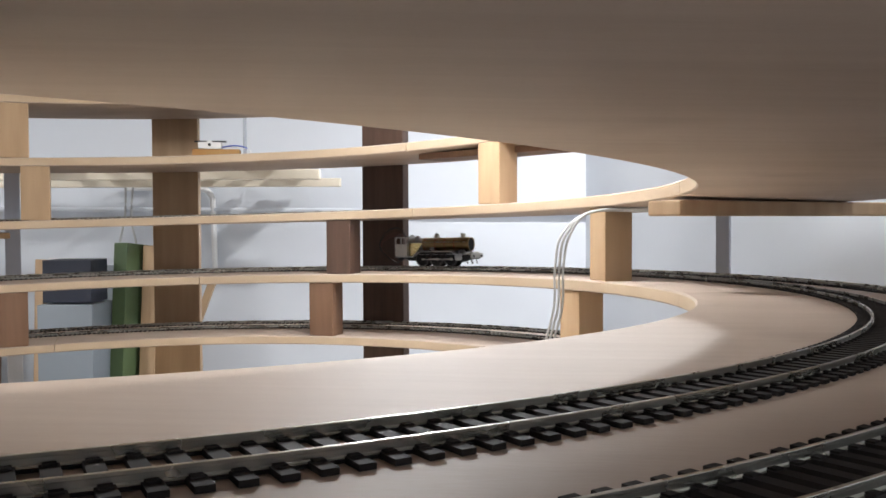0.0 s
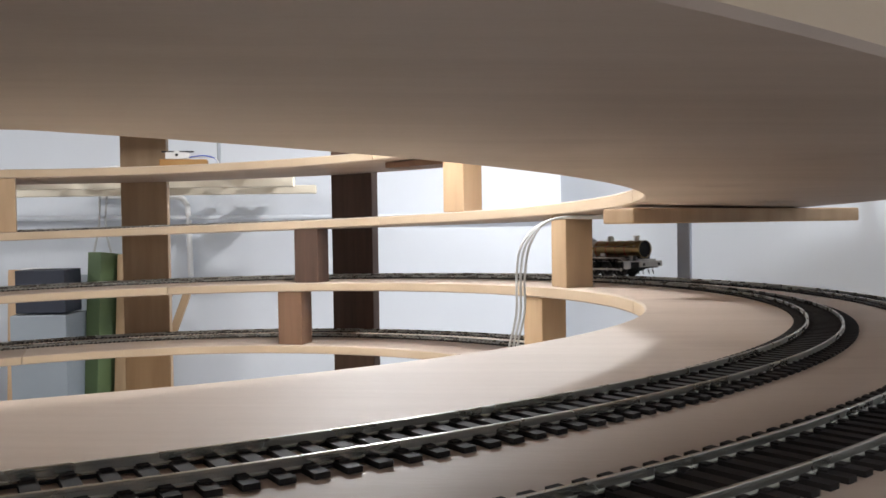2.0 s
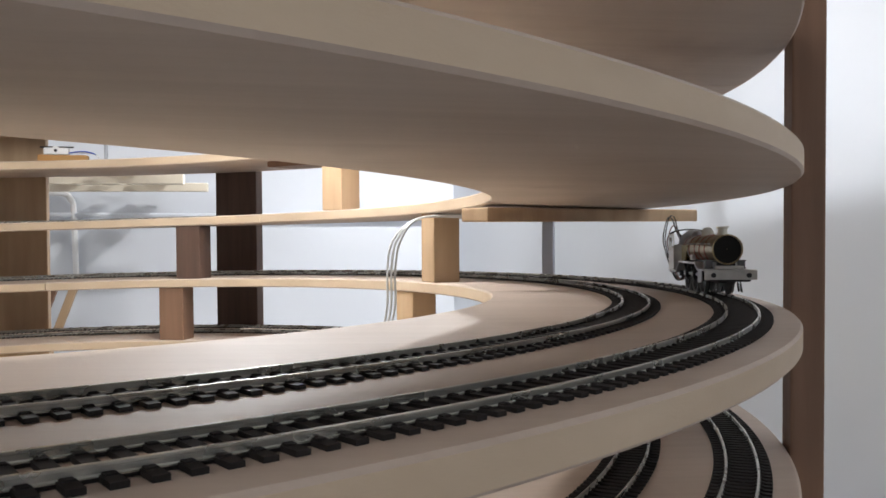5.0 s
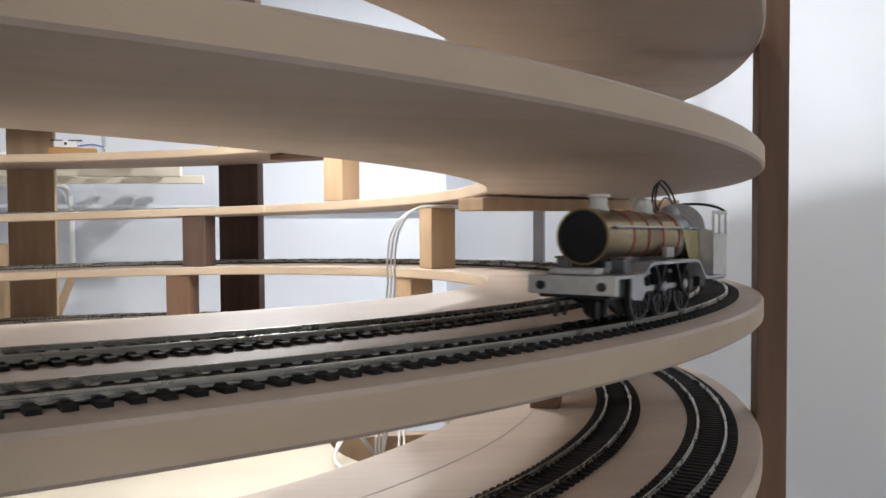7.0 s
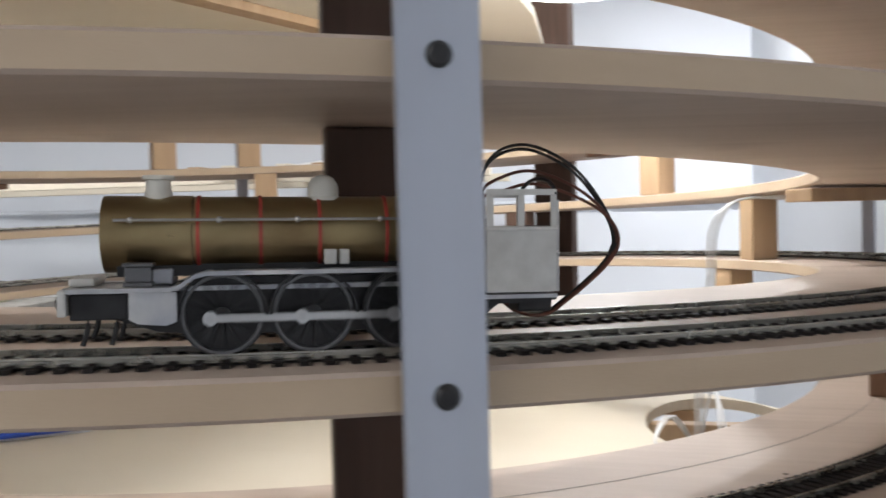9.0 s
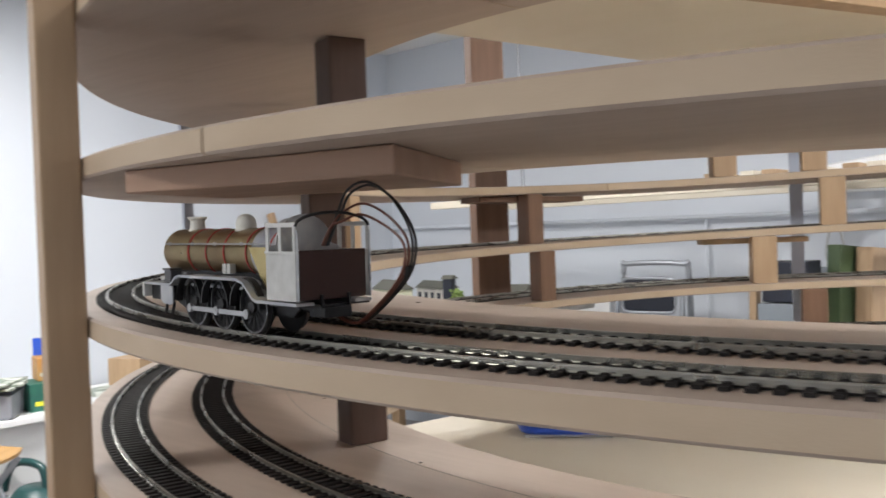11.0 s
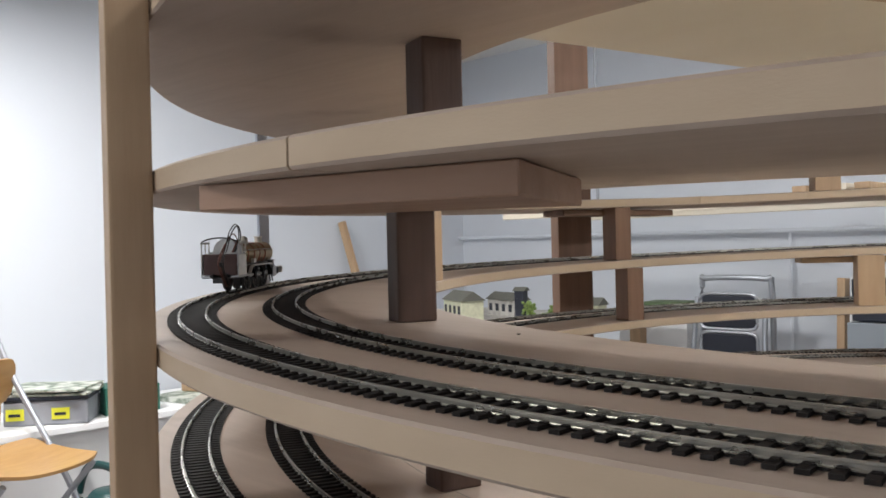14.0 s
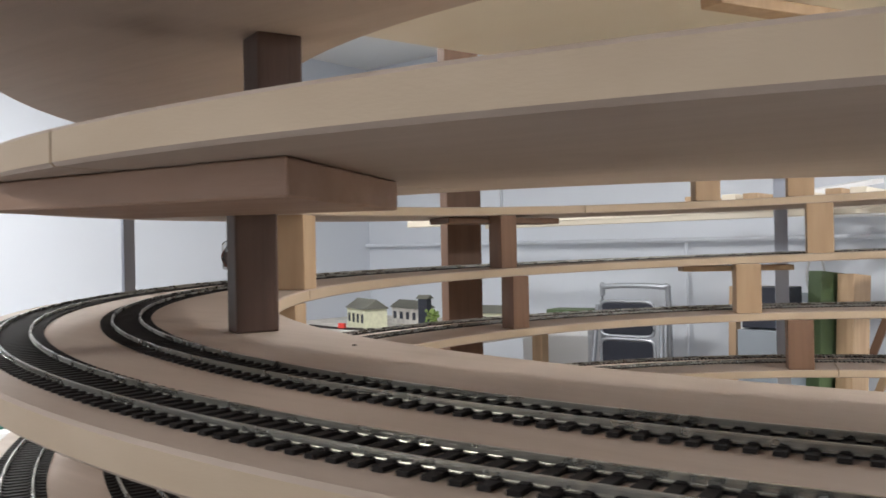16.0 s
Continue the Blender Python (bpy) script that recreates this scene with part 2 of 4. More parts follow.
# ---------- spacer posts between the decks ----------
def spacer(deg, radius, turn, material, along=0.036, across=0.030, label="", lean=0.0, z0=None, z1=None):
    """A block from the deck at this turn to the one above."""
    d = deg + 360 * turn
    base = spot(d, radius)
    h = P - TH
    lo = -0.0005 if z0 is None else z0 - base.z
    hi = h + 0.0005 if z1 is None else z1 - base.z
    bm = bmesh.new()
    box(bm, -along / 2, along / 2, -across / 2, across / 2, lo + 0.0006, hi - 0.0006, 0.0012)
    ob = finish("spacer_post", bm, material)
    ob.matrix_basis = Matrix.Translation(base) @ Matrix.Rotation(-radians(deg) + lean, 4, "Z")
    tagged(ob, label or "wooden spacer block between two plywood decks", "post", group="spacer posts of the spiral")


for deg, radius, turn, material in (
        (-130.2, 0.538, 1, PINE), (-156.9, 0.540, 0, BROWN), (-159.8, 0.540, -1, MIDBROWN), (-114.7, 0.540, -1, PINE),
        (157.8, 0.538, 0, PINE), (155.1, 0.538, 1, PINE), (154.6, 0.538, -2, MIDBROWN), 
        (140.8, 0.538, 1, PINE), (146.9, 0.538, -1, PINE), (60.5, 0.538, 0, PINE), (57.0, 0.538, -1, PINE)):
    spacer(deg, radius, turn, material)
spacer(-109.2, 0.542, 0, PINE, 0.031, 0.030)
spacer(106.0, 0.538, 0, MIDBROWN, 0.027, 0.028)
spacer(108.1, 0.538, -1, MIDBROWN, 0.027, 0.028)
for turn in (-2, -1, 0, 1):
    spacer(-25.05, 0.601, turn, BROWN, 0.029, 0.009, "dark brown wooden spacer block between two decks")
for deg, turn, along in ((16.3, -1, 0.019), (21.3, 0, 0.018), (17.5, 1, 0.022)):
    spacer(deg, 0.562, turn, BROWN, along, 0.024, "dark brown wooden spacer block with a grooved face")
spacer(-69.2, 0.572, -1, MIDBROWN, 0.03, 0.02)



# ---------- outer uprights of the spiral ----------
BASE_Z = -0.25


def upright(deg, radius, material, wide=0.065, thick=0.023, top=0.52, label="", turn=0.0):
    p = spot(deg, radius)
    bm = bmesh.new()
    box(bm, -wide / 2, wide / 2, -thick / 2, thick / 2, BASE_Z, top, 0.0015)
    for i in range(-2, 6):
        z = P * (deg / 360 + i) - TH / 2
        for s in (-1, 1):
            rod(bm, (s * wide * 0.22, thick / 2 - 0.001, z), (s * wide * 0.22, thick / 2 + 0.0006, z), 0.0022, 8)
    ob = finish("upright_post", bm, material)
    ob.matrix_basis = Matrix.Translation((p.x, p.y, 0)) @ Matrix.Rotation(-radians(deg) + turn, 4, "Z")
    tagged(ob, label or "tall wooden upright carrying the decks of the spiral", "post", group="uprights of the spiral")


upright(-69.6, RO + 0.0105, MIDBROWN, wide=0.030, thick=0.019)
upright(18.9, RO + 0.0105, PINE, wide=0.030, thick=0.020)
upright(-159.1, RO + 0.0125, BROWN, wide=0.069, label="tall dark brown wooden upright carrying the decks")
upright(173.7, RO + 0.0125, PINE, wide=0.071)
upright(110.7, RO + 0.0125, MIDBROWN, wide=0.062)


def metal_strip(deg):
    radius = RO + 0.004
    p = spot(deg, radius)
    root = new("metal_strip")
    root.matrix_basis = Matrix.Translation((p.x, p.y, 0)) @ Matrix.Rotation(-radians(deg), 4, "Z")
    tagged(root, "flat aluminium strip screwed to the deck edges", "metal strip", group="metal strips of the spiral")
    bm = bmesh.new()
    box(bm, -0.0108, 0.0108, -0.0032, -0.0002, BASE_Z, 0.5, 0.0006)
    part("strip", bm, ALU, root)
    for i in range(-2, 6):
        z = P * (deg / 360 + i) - TH / 2
        bm = bmesh.new()
        rod(bm, (0, -0.0038, z), (0, -0.0031, z), 0.0034, 20)
        rod(bm, (0, -0.0046, z), (0, -0.0037, z), 0.0024, 20, 0.0033)
        screw = part("screw", bm, BLACK, root, "black countersunk screw", smooth=True)


for angle in (-25.05, -113.3, 60.5, 154.5):
    metal_strip(angle)


# ---------- beams and cleats under the decks ----------
def beam(name, a, b, top, wide, thick, material, label, bevel=0.0015):
    a, b = Vector((*a, 0)), Vector((*b, 0))
    d = b - a
    bm = bmesh.new()
    box(bm, 0, d.length, -wide / 2, wide / 2, -thick, 0, bevel)
    ob = finish(name, bm, material)
    ob.matrix_basis = Matrix.Translation((a.x, a.y, top)) @ Matrix.Rotation(math.atan2(d.y, d.x), 4, "Z")
    tagged(ob, label, "beam", group="cleats under the decks")


def cleat(d0, d1, radius, wide, thick, material):
    """A straight strip under a deck joint."""
    a, b = spot(d0, radius), spot(d1, radius)
    top = min(a.z, b.z) - TH - 0.0006
    beam("cleat", (a.x, a.y), (b.x, b.y), top, wide, thick, material, "wooden cleat screwed under a joint of the plywood deck")




def skew_cleat():
    """A thick strip under the deck, its ends cut askew."""
    bm = bmesh.new()
    plan = [(0.016, -0.684), (-0.029, -0.594), (-0.193, -0.600), (-0.148, -0.691)]
    tops = [P * (1 + math.atan2(-x, -y) / (2 * PI)) - TH - 0.0003 for x, y in plan]
    lo = [bm.verts.new((x, y, z - 0.0105)) for (x, y), z in zip(plan, tops)]
    hi = [bm.verts.new((x, y, z)) for (x, y), z in zip(plan, tops)]
    bm.faces.new(lo), bm.faces.new(hi[::-1])
    for i in range(4):
        j = (i + 1) % 4
        bm.faces.new((lo[j], lo[i], hi[i], hi[j]))
    bmesh.ops.bevel(bm, geom=list(bm.edges), offset=0.0006, segments=1, affect="EDGES")
    tagged(finish("cleat", bm, PINK_PINE), "wooden cleat screwed under the plywood deck", "beam", group="cleats under the decks")


skew_cleat()
cleat(458, 477, 0.58, 0.05, 0.008, MIDBROWN)
cleat(575, 596, 0.58, 0.05, 0.008, MIDBROWN)
cleat(138, 154, 0.58, 0.05, 0.008, PINE)
beam("cleat", (0.515, -0.015), (0.76, 0.125), P * 265 / 360 - TH - 0.001, 0.035, 0.012, PINE, "wooden bearer under the plywood deck reaching to the wall")


# ---------- boards below and above ----------
def base_board():
    root = new("base_board")
    tagged(root, "pale plywood baseboard under the railway spiral", "baseboard")
    bm = bmesh.new()
    loops = []
    for cx, cy, rx, ry, n in ((0, 0, 0.72, 0.72, 72), (0.49, 0.33, 0.10, 0.16, 40)):
        vs = [bm.verts.new((cx + rx * math.cos(2 * PI * i / n), cy + ry * math.sin(2 * PI * i / n), 0)) for i in range(n)]
        loops += [bm.edges.new((vs[i], vs[(i + 1) % n])) for i in range(n)]
    bmesh.ops.triangle_fill(bm, edges=loops, use_beauty=True)
    got = bmesh.ops.extrude_face_region(bm, geom=list(bm.faces))
    bmesh.ops.translate(bm, vec=(0, 0, -0.015), verts=[g for g in got["geom"] if isinstance(g, bmesh.types.BMVert)])
    panel = part("panel", bm, BOARD, root)
    panel.location = (0, 0, BASE_Z)
    for x, y in ((0.45, 0.5), (-0.45, 0.5), (-0.45, -0.5), (0.45, -0.5)):
        bm = bmesh.new()
        box(bm, x - 0.025, x + 0.025, y - 0.025, y + 0.025, FLOOR_Z, BASE_Z - 0.0155, 0.002)
        part("leg", bm, PINE, root)
    for y in (0.25, 0.40):
        bm = bmesh.new()
        box(bm, 0.25, 0.68, y - 0.012, y + 0.012, BASE_Z - 0.075, BASE_Z - 0.016, 0.002)
        part("brace", bm, PINE, root)


base_board()


def top_board():
    z = 0.305
    bm = bmesh.new()
    pts = [(-0.545, -0.12), (0.20, -0.12), (0.25, 0.36), (0.24, 0.95), (-0.30, 0.95), (-0.44, 0.34)]
    lo = [bm.verts.new((x, y, z)) for x, y in pts]
    hi = [bm.verts.new((x, y, z + 0.012)) for x, y in pts]
    bm.faces.new(lo[::-1]), bm.faces.new(hi)
    for i in range(len(pts)):
        j = (i + 1) % len(pts)
        bm.faces.new((lo[i], lo[j], hi[j], hi[i]))
    tagged(finish("top_board", bm, BOARD), "pale plywood board lying over the spiral", "board")
    beam("roof_beam", (-0.166, 0.03), (0.02, 0.46), z - 0.0005, 0.03, 0.012, PINE, "thin wooden batten under the top board")


top_board()


# ---------- track ----------
def rail_profile(r):
    return [(r - 0.001, 0.0009), (r - 0.001, 0.0012), (r - 0.0003, 0.0014), (r - 0.0003, 0.0024), (r - 0.0005, 0.0026), (r - 0.0005, RAIL_TOP - 0.0001), (r - 0.0004, RAIL_TOP),
            (r + 0.0004, RAIL_TOP), (r + 0.0005, RAIL_TOP - 0.0001), (r + 0.0005, 0.0026), (r + 0.0003, 0.0024), (r + 0.0003, 0.0014), (r + 0.001, 0.0012), (r + 0.001, 0.0009)]


def sleeper_block(bm):
    box(bm, -0.0016, 0.0016, -0.015, 0.015, 0.0001, 0.0013)
    for s in (-1, 1):
        for o in (-1, 1):
            y = s * GAUGE / 2 + o * 0.0016
            box(bm, -0.0011, 0.0011, y - 0.0009, y + 0.0009, 0.0009, 0.0017)


SLEEPER_PITCH = 0.0066


def track(deg0, deg1, radius, single):
    root = new("model_track")
    tagged(root, "curved model railway track with nickel rails and black sleepers", "railway track", group="tracks of the spiral")
    for s in (-1, 1):
        bm = bmesh.new()
        sweep(bm, deg0 + 0.03, deg1 - 0.03, rail_profile(radius + s * GAUGE / 2), 1.0)
        part("rail", bm, RAIL, root, "nickel silver rail")
    for s in (-1, 1):
        bm = bmesh.new()
        r = radius + s * GAUGE / 2
        sweep(bm, deg0 + 0.05, deg1 - 0.05, [(r - 0.0012, 0.0002), (r - 0.0012, 0.0008), (r + 0.0012, 0.0008), (r + 0.0012, 0.0002)], 1.5)
        part("web", bm, SLEEPER, root, "black plastic web between the sleepers")
    for s in (-1, 1):
        r = radius + s * GAUGE / 2
        half = math.degrees(0.004 / radius)
        bm = bmesh.new()
        sweep(bm, deg1 - half, deg1 + half, [(r - 0.0013, 0.0014), (r - 0.0013, 0.0024), (r + 0.0013, 0.0024), (r + 0.0013, 0.0014)], 0.5)
        part("rail_joiner", bm, STEEL, root, "bright folded rail joiner")
    step = math.degrees(SLEEPER_PITCH / radius)
    n = int((deg1 - deg0) / step)
    poses = []
    for i in range(n):
        d = deg0 + (i + 0.5) * (deg1 - deg0) / n
        poses.append(Matrix.Translation(spot(d, radius)) @ Matrix.Rotation(-radians(d), 4, "Z"))
    src = bmesh.new()
    sleeper_block(src)
    me = bpy.data.meshes.new("sleeper")
    src.to_mesh(me)
    src.free()
    me.materials.append(SLEEPER)
    if single:
        for m in poses:
            ob = new("sleeper", me)
            ob.parent = root
            ob.matrix_basis = m
    else:
        co = np.array([v.co for v in me.vertices])
        faces = [tuple(p.vertices) for p in me.polygons]
        vs, fs = [], []
        for k, m in enumerate(poses):
            mm = np.array(m)
            vs.append(co @ mm[:3, :3].T + mm[:3, 3])
            fs += [tuple(i + k * len(co) for i in f) for f in faces]
        joined = bpy.data.meshes.new("sleeper_strip")
        joined.from_pydata(np.concatenate(vs).tolist(), [], fs)
        joined.materials.append(SLEEPER)
        ob = new("sleeper_strip", joined)
        ob.parent = root
        ob["kind"] = "stuff"


TRACK_ENDS = [-690, -540, -432, -270, -75, 67, 200, 330, 430, 560, 690, 790]


# ---------- locomotive ----------
def mm(*v):
    return tuple(c * 0.001 for c in v)


def mbox(bm, x0, x1, y0, y1, z0, z1, bevel=0.0):
    box(bm, *(c * 0.001 for c in (x0, x1, y0, y1, z0, z1)), bevel * 0.001)


TYRE = mat("dull_tyre", (0.16, 0.16, 0.165), 0.35, 0.8)
AXLES = (23.5, 0.0, -24.5)
WHEEL_R = 10.5
THROW = 3.2


def ring(bm, x0, x1, r0, r1, zc, seg=48):
    """A tube along x between two radii."""
    rows = [[bm.verts.new(mm(x, r * math.sin(2 * PI * k / seg), zc + r * math.cos(2 * PI * k / seg))) for k in range(seg)] for x, r in ((x0, r1), (x1, r1), (x1, r0), (x0, r0))]
    for i in range(4):
        ra, rb = rows[i], rows[(i + 1) % 4]
        for k in range(seg):
            bm.faces.new((ra[k], ra[(k + 1) % seg], rb[(k + 1) % seg], rb[k]))


def lathe(bm, x, y, prof, seg=28):
    rows = [[bm.verts.new(mm(x + r * math.cos(2 * PI * k / seg), y + r * math.sin(2 * PI * k / seg), z)) for k in range(seg)] for r, z in prof]
    for ra, rb in zip(rows, rows[1:]):
        for k in range(seg):
            bm.faces.new((ra[k], ra[(k + 1) % seg], rb[(k + 1) % seg], rb[k]))
    bm.faces.new(rows[0][::-1]), bm.faces.new(rows[-1])


def plate(bm, pts, y0, y1):
    """A side profile of (x, z) in mm, given thickness in y."""
    a = [bm.verts.new(mm(x, y0, z)) for x, z in pts]
    b = [bm.verts.new(mm(x, y1, z)) for x, z in pts]
    bm.faces.new(a), bm.faces.new(b[::-1])
    for i in range(len(pts)):
        j = (i + 1) % len(pts)
        bm.faces.new((a[i], a[j], b[j], b[i]))


def locomotive():
    root = new("model_locomotive")
    tagged(root, "unpainted brass model steam locomotive with black wheels and loose wires", "model locomotive")
    zc, rb = 31.5, 10.0
    bm = bmesh.new()
    ring(bm, 31, 53.5, 9.4, rb + 0.15, zc)
    part("smokebox", bm, BRASS, root, "open brass smokebox tube", True)
    # Near-black disc in the open mouth stands in for the tube's shaded inside.
    bm = bmesh.new()
    ring(bm, 51.5, 52.2, 0.3, 9.42, zc)
    part("smokebox_plate", bm, DARK, root, "near-black disc standing in for the dark inside of the tube")
    bm = bmesh.new()
    ring(bm, -24, 30.8, 8.5, rb - 0.1, zc)
    part("boiler", bm, BRASS, root, "brass boiler barrel", True)
    bm = bmesh.new()
    ring(bm, -45.5, -24.1, 8.5, rb + 0.1, zc)
    part("firebox_wrapper", bm, SOLDER, root, "nickel wrapper over the firebox", True)
    for x in (29.5, 13.5, -2.0, -20.0, -38.0):
        bm = bmesh.new()
        ring(bm, x - 0.45, x + 0.45, rb - 0.4, rb + 0.25, zc)
        part("boiler_band", bm, RED, root, "red painted boiler band", True)
    bm = bmesh.new()
    plate(bm, [(-23, 34), (-45.4, 34), (-45.4, 15), (-39, 15), (-31, 23)], -10.35, 10.35)
    part("firebox", bm, BRASS_BRIGHT, root, "bright brass firebox side")
    bm = bmesh.new()
    mbox(bm, -24, 50, -6, 6, 20.5, 24)
    part("boiler_bottom", bm, BLACK, root)
    # running boards on both sides, one profile
    prof = [(62, 18.2), (36, 18.2), (34, 18.8), (30, 21.4), (27, 22.2), (-23, 22.2), (-28, 21.0), (-35, 15.4), (-38, 14.4), (-66, 14.4)]
    low = [(x, z - 1.1) for x, z in prof]
    for s in (-1, 1):
        bm = bmesh.new()
        plate(bm, prof + low[::-1], s * 16.5, s * 9.0)
        part("running_board", bm, SOLDER, root, "nickel sheet running board")
        bm = bmesh.new()
        plate(bm, [(46, 17), (34.5, 17), (34.5, 9.6), (37, 8.6), (44, 9.2), (46, 10.4)], s * 15.6, s * 14.9)
        part("cylinder_cover", bm, SOLDER, root, "plain nickel side plate at the front")
        bm = bmesh.new()
        plate(bm, [(-67, 17), (59, 17), (59, 12), (52, 10), (40, 6), (30, 5), (-30, 5), (-36, 8), (-48, 8), (-52, 11), (-60, 11), (-67, 12)], s * 6.4, s * 5.6)
        part("frame_plate", bm, BLACK, root, "black chassis frame plate")
    bm = bmesh.new()
    mbox(bm, -30, 58, -9, 9, 16.8, 18.0)
    part("front_deck", bm, SOLDER, root)
    bm = bmesh.new()
    mbox(bm, -36, 30, -5.5, 5.5, 8, 20)
    part("gearbox", bm, BLACK, root, "black block between the wheels")
    bm = bmesh.new()
    mbox(bm, 60.5, 62.5, -17, 17, 11.5, 18.0, 0.4)
    beam_part = part("buffer_beam", bm, WHITEMETAL, root, "whitish metal buffer beam")
    for s in (-1, 1):
        bm = bmesh.new()
        rod(bm, mm(62.5, s * 11.5, 14.5), mm(63.6, s * 11.5, 14.5), 0.0016, 16)
        part("buffer_socket", bm, BLACK, beam_part, "dark buffer hole", True)
    bm = bmesh.new()
    mbox(bm, 55, 61.4, -9, 9, 18.3, 20.6, 0.8)
    part("front_step", bm, WHITEMETAL, root, "cast metal box on the front deck")
    bm = bmesh.new()
    mbox(bm, 46.5, 60.3, -13.5, 13.5, 10.2, 16.9, 0.5)
    part("front_block", bm, BLACK, root, "black block behind the buffer beam")
    bm = bmesh.new()
    mbox(bm, 36, 47, -8, 8, 18.3, 22.6, 0.6)
    part("saddle", bm, SOLDER, root, "saddle under the smokebox")
    for s in (-1, 1):
        for x in (57.5, 50.5):
            bm = bmesh.new()
            tube(bm, bend([mm(x, s * 7.5, 13.5), mm(x - 0.5, s * 7.6, 8), mm(x + 0.8, s * 8, 3.2)], 6), 0.0007, 8)
            part("guard_iron", bm, BLACK, root, "thin black guard iron", True)
        bm = bmesh.new()
        tube(bm, [mm(50, s * 10.9, 35.2), mm(-45.5, s * 10.9, 35.2)], 0.00038, 8)
        rail_part = part("handrail", bm, STEEL, root, "thin wire handrail", True)
        for x in (46, 24, 4, -18, -36):
            bm = bmesh.new()
            bmesh.ops.create_uvsphere(bm, u_segments=10, v_segments=8, radius=0.00085, matrix=Matrix.Translation(mm(x, s * 10.6, 35.2)))
            part("handrail_knob", bm, STEEL, rail_part, "", True)
        bm = bmesh.new()
        mbox(bm, 40.5, 47.5, s * 8.0, s * 13.6, 18.4, 19.4)
        mbox(bm, 40.8, 47.2, s * 8.4, s * 13.2, 19.4, 23.4, 0.3)
        mbox(bm, 40.2, 47.8, s * 7.8, s * 13.8, 23.4, 24.4, 0.3)
        part("steam_chest", bm, TYRE, root, "small dull steel box beside the smokebox")
        bm = bmesh.new()
        mbox(bm, -3, -6.2, s * 8.6, s * 11.4, 23.2, 27.2, 0.4)
        mbox(bm, -7, -9.6, s * 8.6, s * 11.4, 23.2, 27.2, 0.4)
        part("lubricator", bm, WHITEMETAL, root, "small white metal fittings on the running board")
        # splashers over the wheels
        for ax in AXLES:
            bm = bmesh.new()
            n = 20
            arc = [(ax + r * math.cos(PI * k / n), 10.5 + (r + 0.3) * math.sin(PI * k / n)) for r, ks in ((11.6, range(n + 1)), (10.9, range(n, -1, -1))) for k in ks]
            plate(bm, arc, s * 13.9, s * 11.0)
            part("splasher", bm, BLACK, root, "thin black splasher over a wheel")
    # chimney, dome, safety valve
    bm = bmesh.new()
    lathe(bm, 40.0, 0, [(4.6, 40.2), (3.7, 41.6), (3.2, 43.5), (3.3, 45.6), (4.2, 46.0), (4.2, 47.0), (3.0, 47.0)])
    part("chimney", bm, CREAM, root, "cream cast chimney", True)
    bm = bmesh.new()
    lathe(bm, -3.5, 0, [(5.2, 40.3), (4.3, 41.4), (4.2, 43.6), (3.9, 45.0), (3.0, 46.4), (1.6, 47.2), (0.4, 47.4)])
    part("steam_dome", bm, CREAM, root, "cream cast steam dome", True)
    bm = bmesh.new()
    lathe(bm, -36, 0, [(4.6, 40.6), (4.2, 42.4), (3.0, 44.0), (1.2, 44.8), (0.3, 44.9)])
    part("safety_valve", bm, SOLDER, root, "grey metal valve cover", True)
    # cab
    for s in (-1, 1):
        bm = bmesh.new()
        y0, y1 = s * 16.4, s * 15.7
        mbox(bm, -46, -65.8, y0, y1, 15.0, 31.8)
        side = part("cab_side", bm, WHITEMETAL, root, "grey metal cab side with two window openings")
        for xa, xb in ((-46, -48), (-54.8, -56.6), (-64.2, -65.8)):
            bm = bmesh.new()
            mbox(bm, xa, xb, y0, y1, 32.85, 41.35)
            part("window_post", bm, WHITEMETAL, side)
        bm = bmesh.new()
        mbox(bm, -46, -65.8, y0, y1, 41.4, 43)
        part("window_head", bm, WHITEMETAL, side)
        bm = bmesh.new()
        mbox(bm, -45.8, -66.2, s * 16.9, s * 15.6, 31.85, 32.8, 0.2)
        part("window_sill", bm, WHITEMETAL, side)
        bm = bmesh.new()
        rod(bm, mm(-66.3, s * 15.8, 15), mm(-66.3, s * 15.8, 40), 0.0004, 8)
        part("cab_handrail", bm, STEEL, root, "", True)
    bm = bmesh.new()
    n = 24
    arc = [(12.4 * math.cos(PI * k / n), 35.0 + 11.2 * math.sin(PI * k / n)) for k in range(n + 1)]
    pts = [(16.2, 15), (16.2, 34.0)] + arc + [(-16.2, 34.0), (-16.2, 15)]
    for x0, x1 in ((-46.0, -46.8),):
        a = [bm.verts.new(mm(x0, y, z)) for y, z in pts]
        b = [bm.verts.new(mm(x1, y, z)) for y, z in pts]
        bm.faces.new(a), bm.faces.new(b[::-1])
        for i in range(len(pts)):
            j = (i + 1) % len(pts)
            bm.faces.new((a[i], a[j], b[j], b[i]))
    part("cab_front", bm, SOLDER, root, "cab front plate with a rounded top")
    bm = bmesh.new()
    tube(bm, [mm(-65.5, 16.0 * math.cos(PI * k / n), 41.5 + 5.0 * math.sin(PI * k / n)) for k in range(n + 1)], 0.0006, 8)
    part("roof_arch", bm, BLACK, root, "thin black arch of the missing cab roof", True)
    bm = bmesh.new()
    mbox(bm, -64.0, -65.6, -14.5, 14.5, 15.2, 33.0, 0.4)
    part("cab_back", bm, MAROON, root, "dark brown plate across the cab's rear")
    bm = bmesh.new()
    mbox(bm, -46.5, -66, -15.5, 15.5, 12.6, 13.4)
    mbox(bm, -58, -68, -6, 6, 8.5, 12.5, 0.6)
    part("cab_floor", bm, BLACK, root, "black cab floor and drawbar")
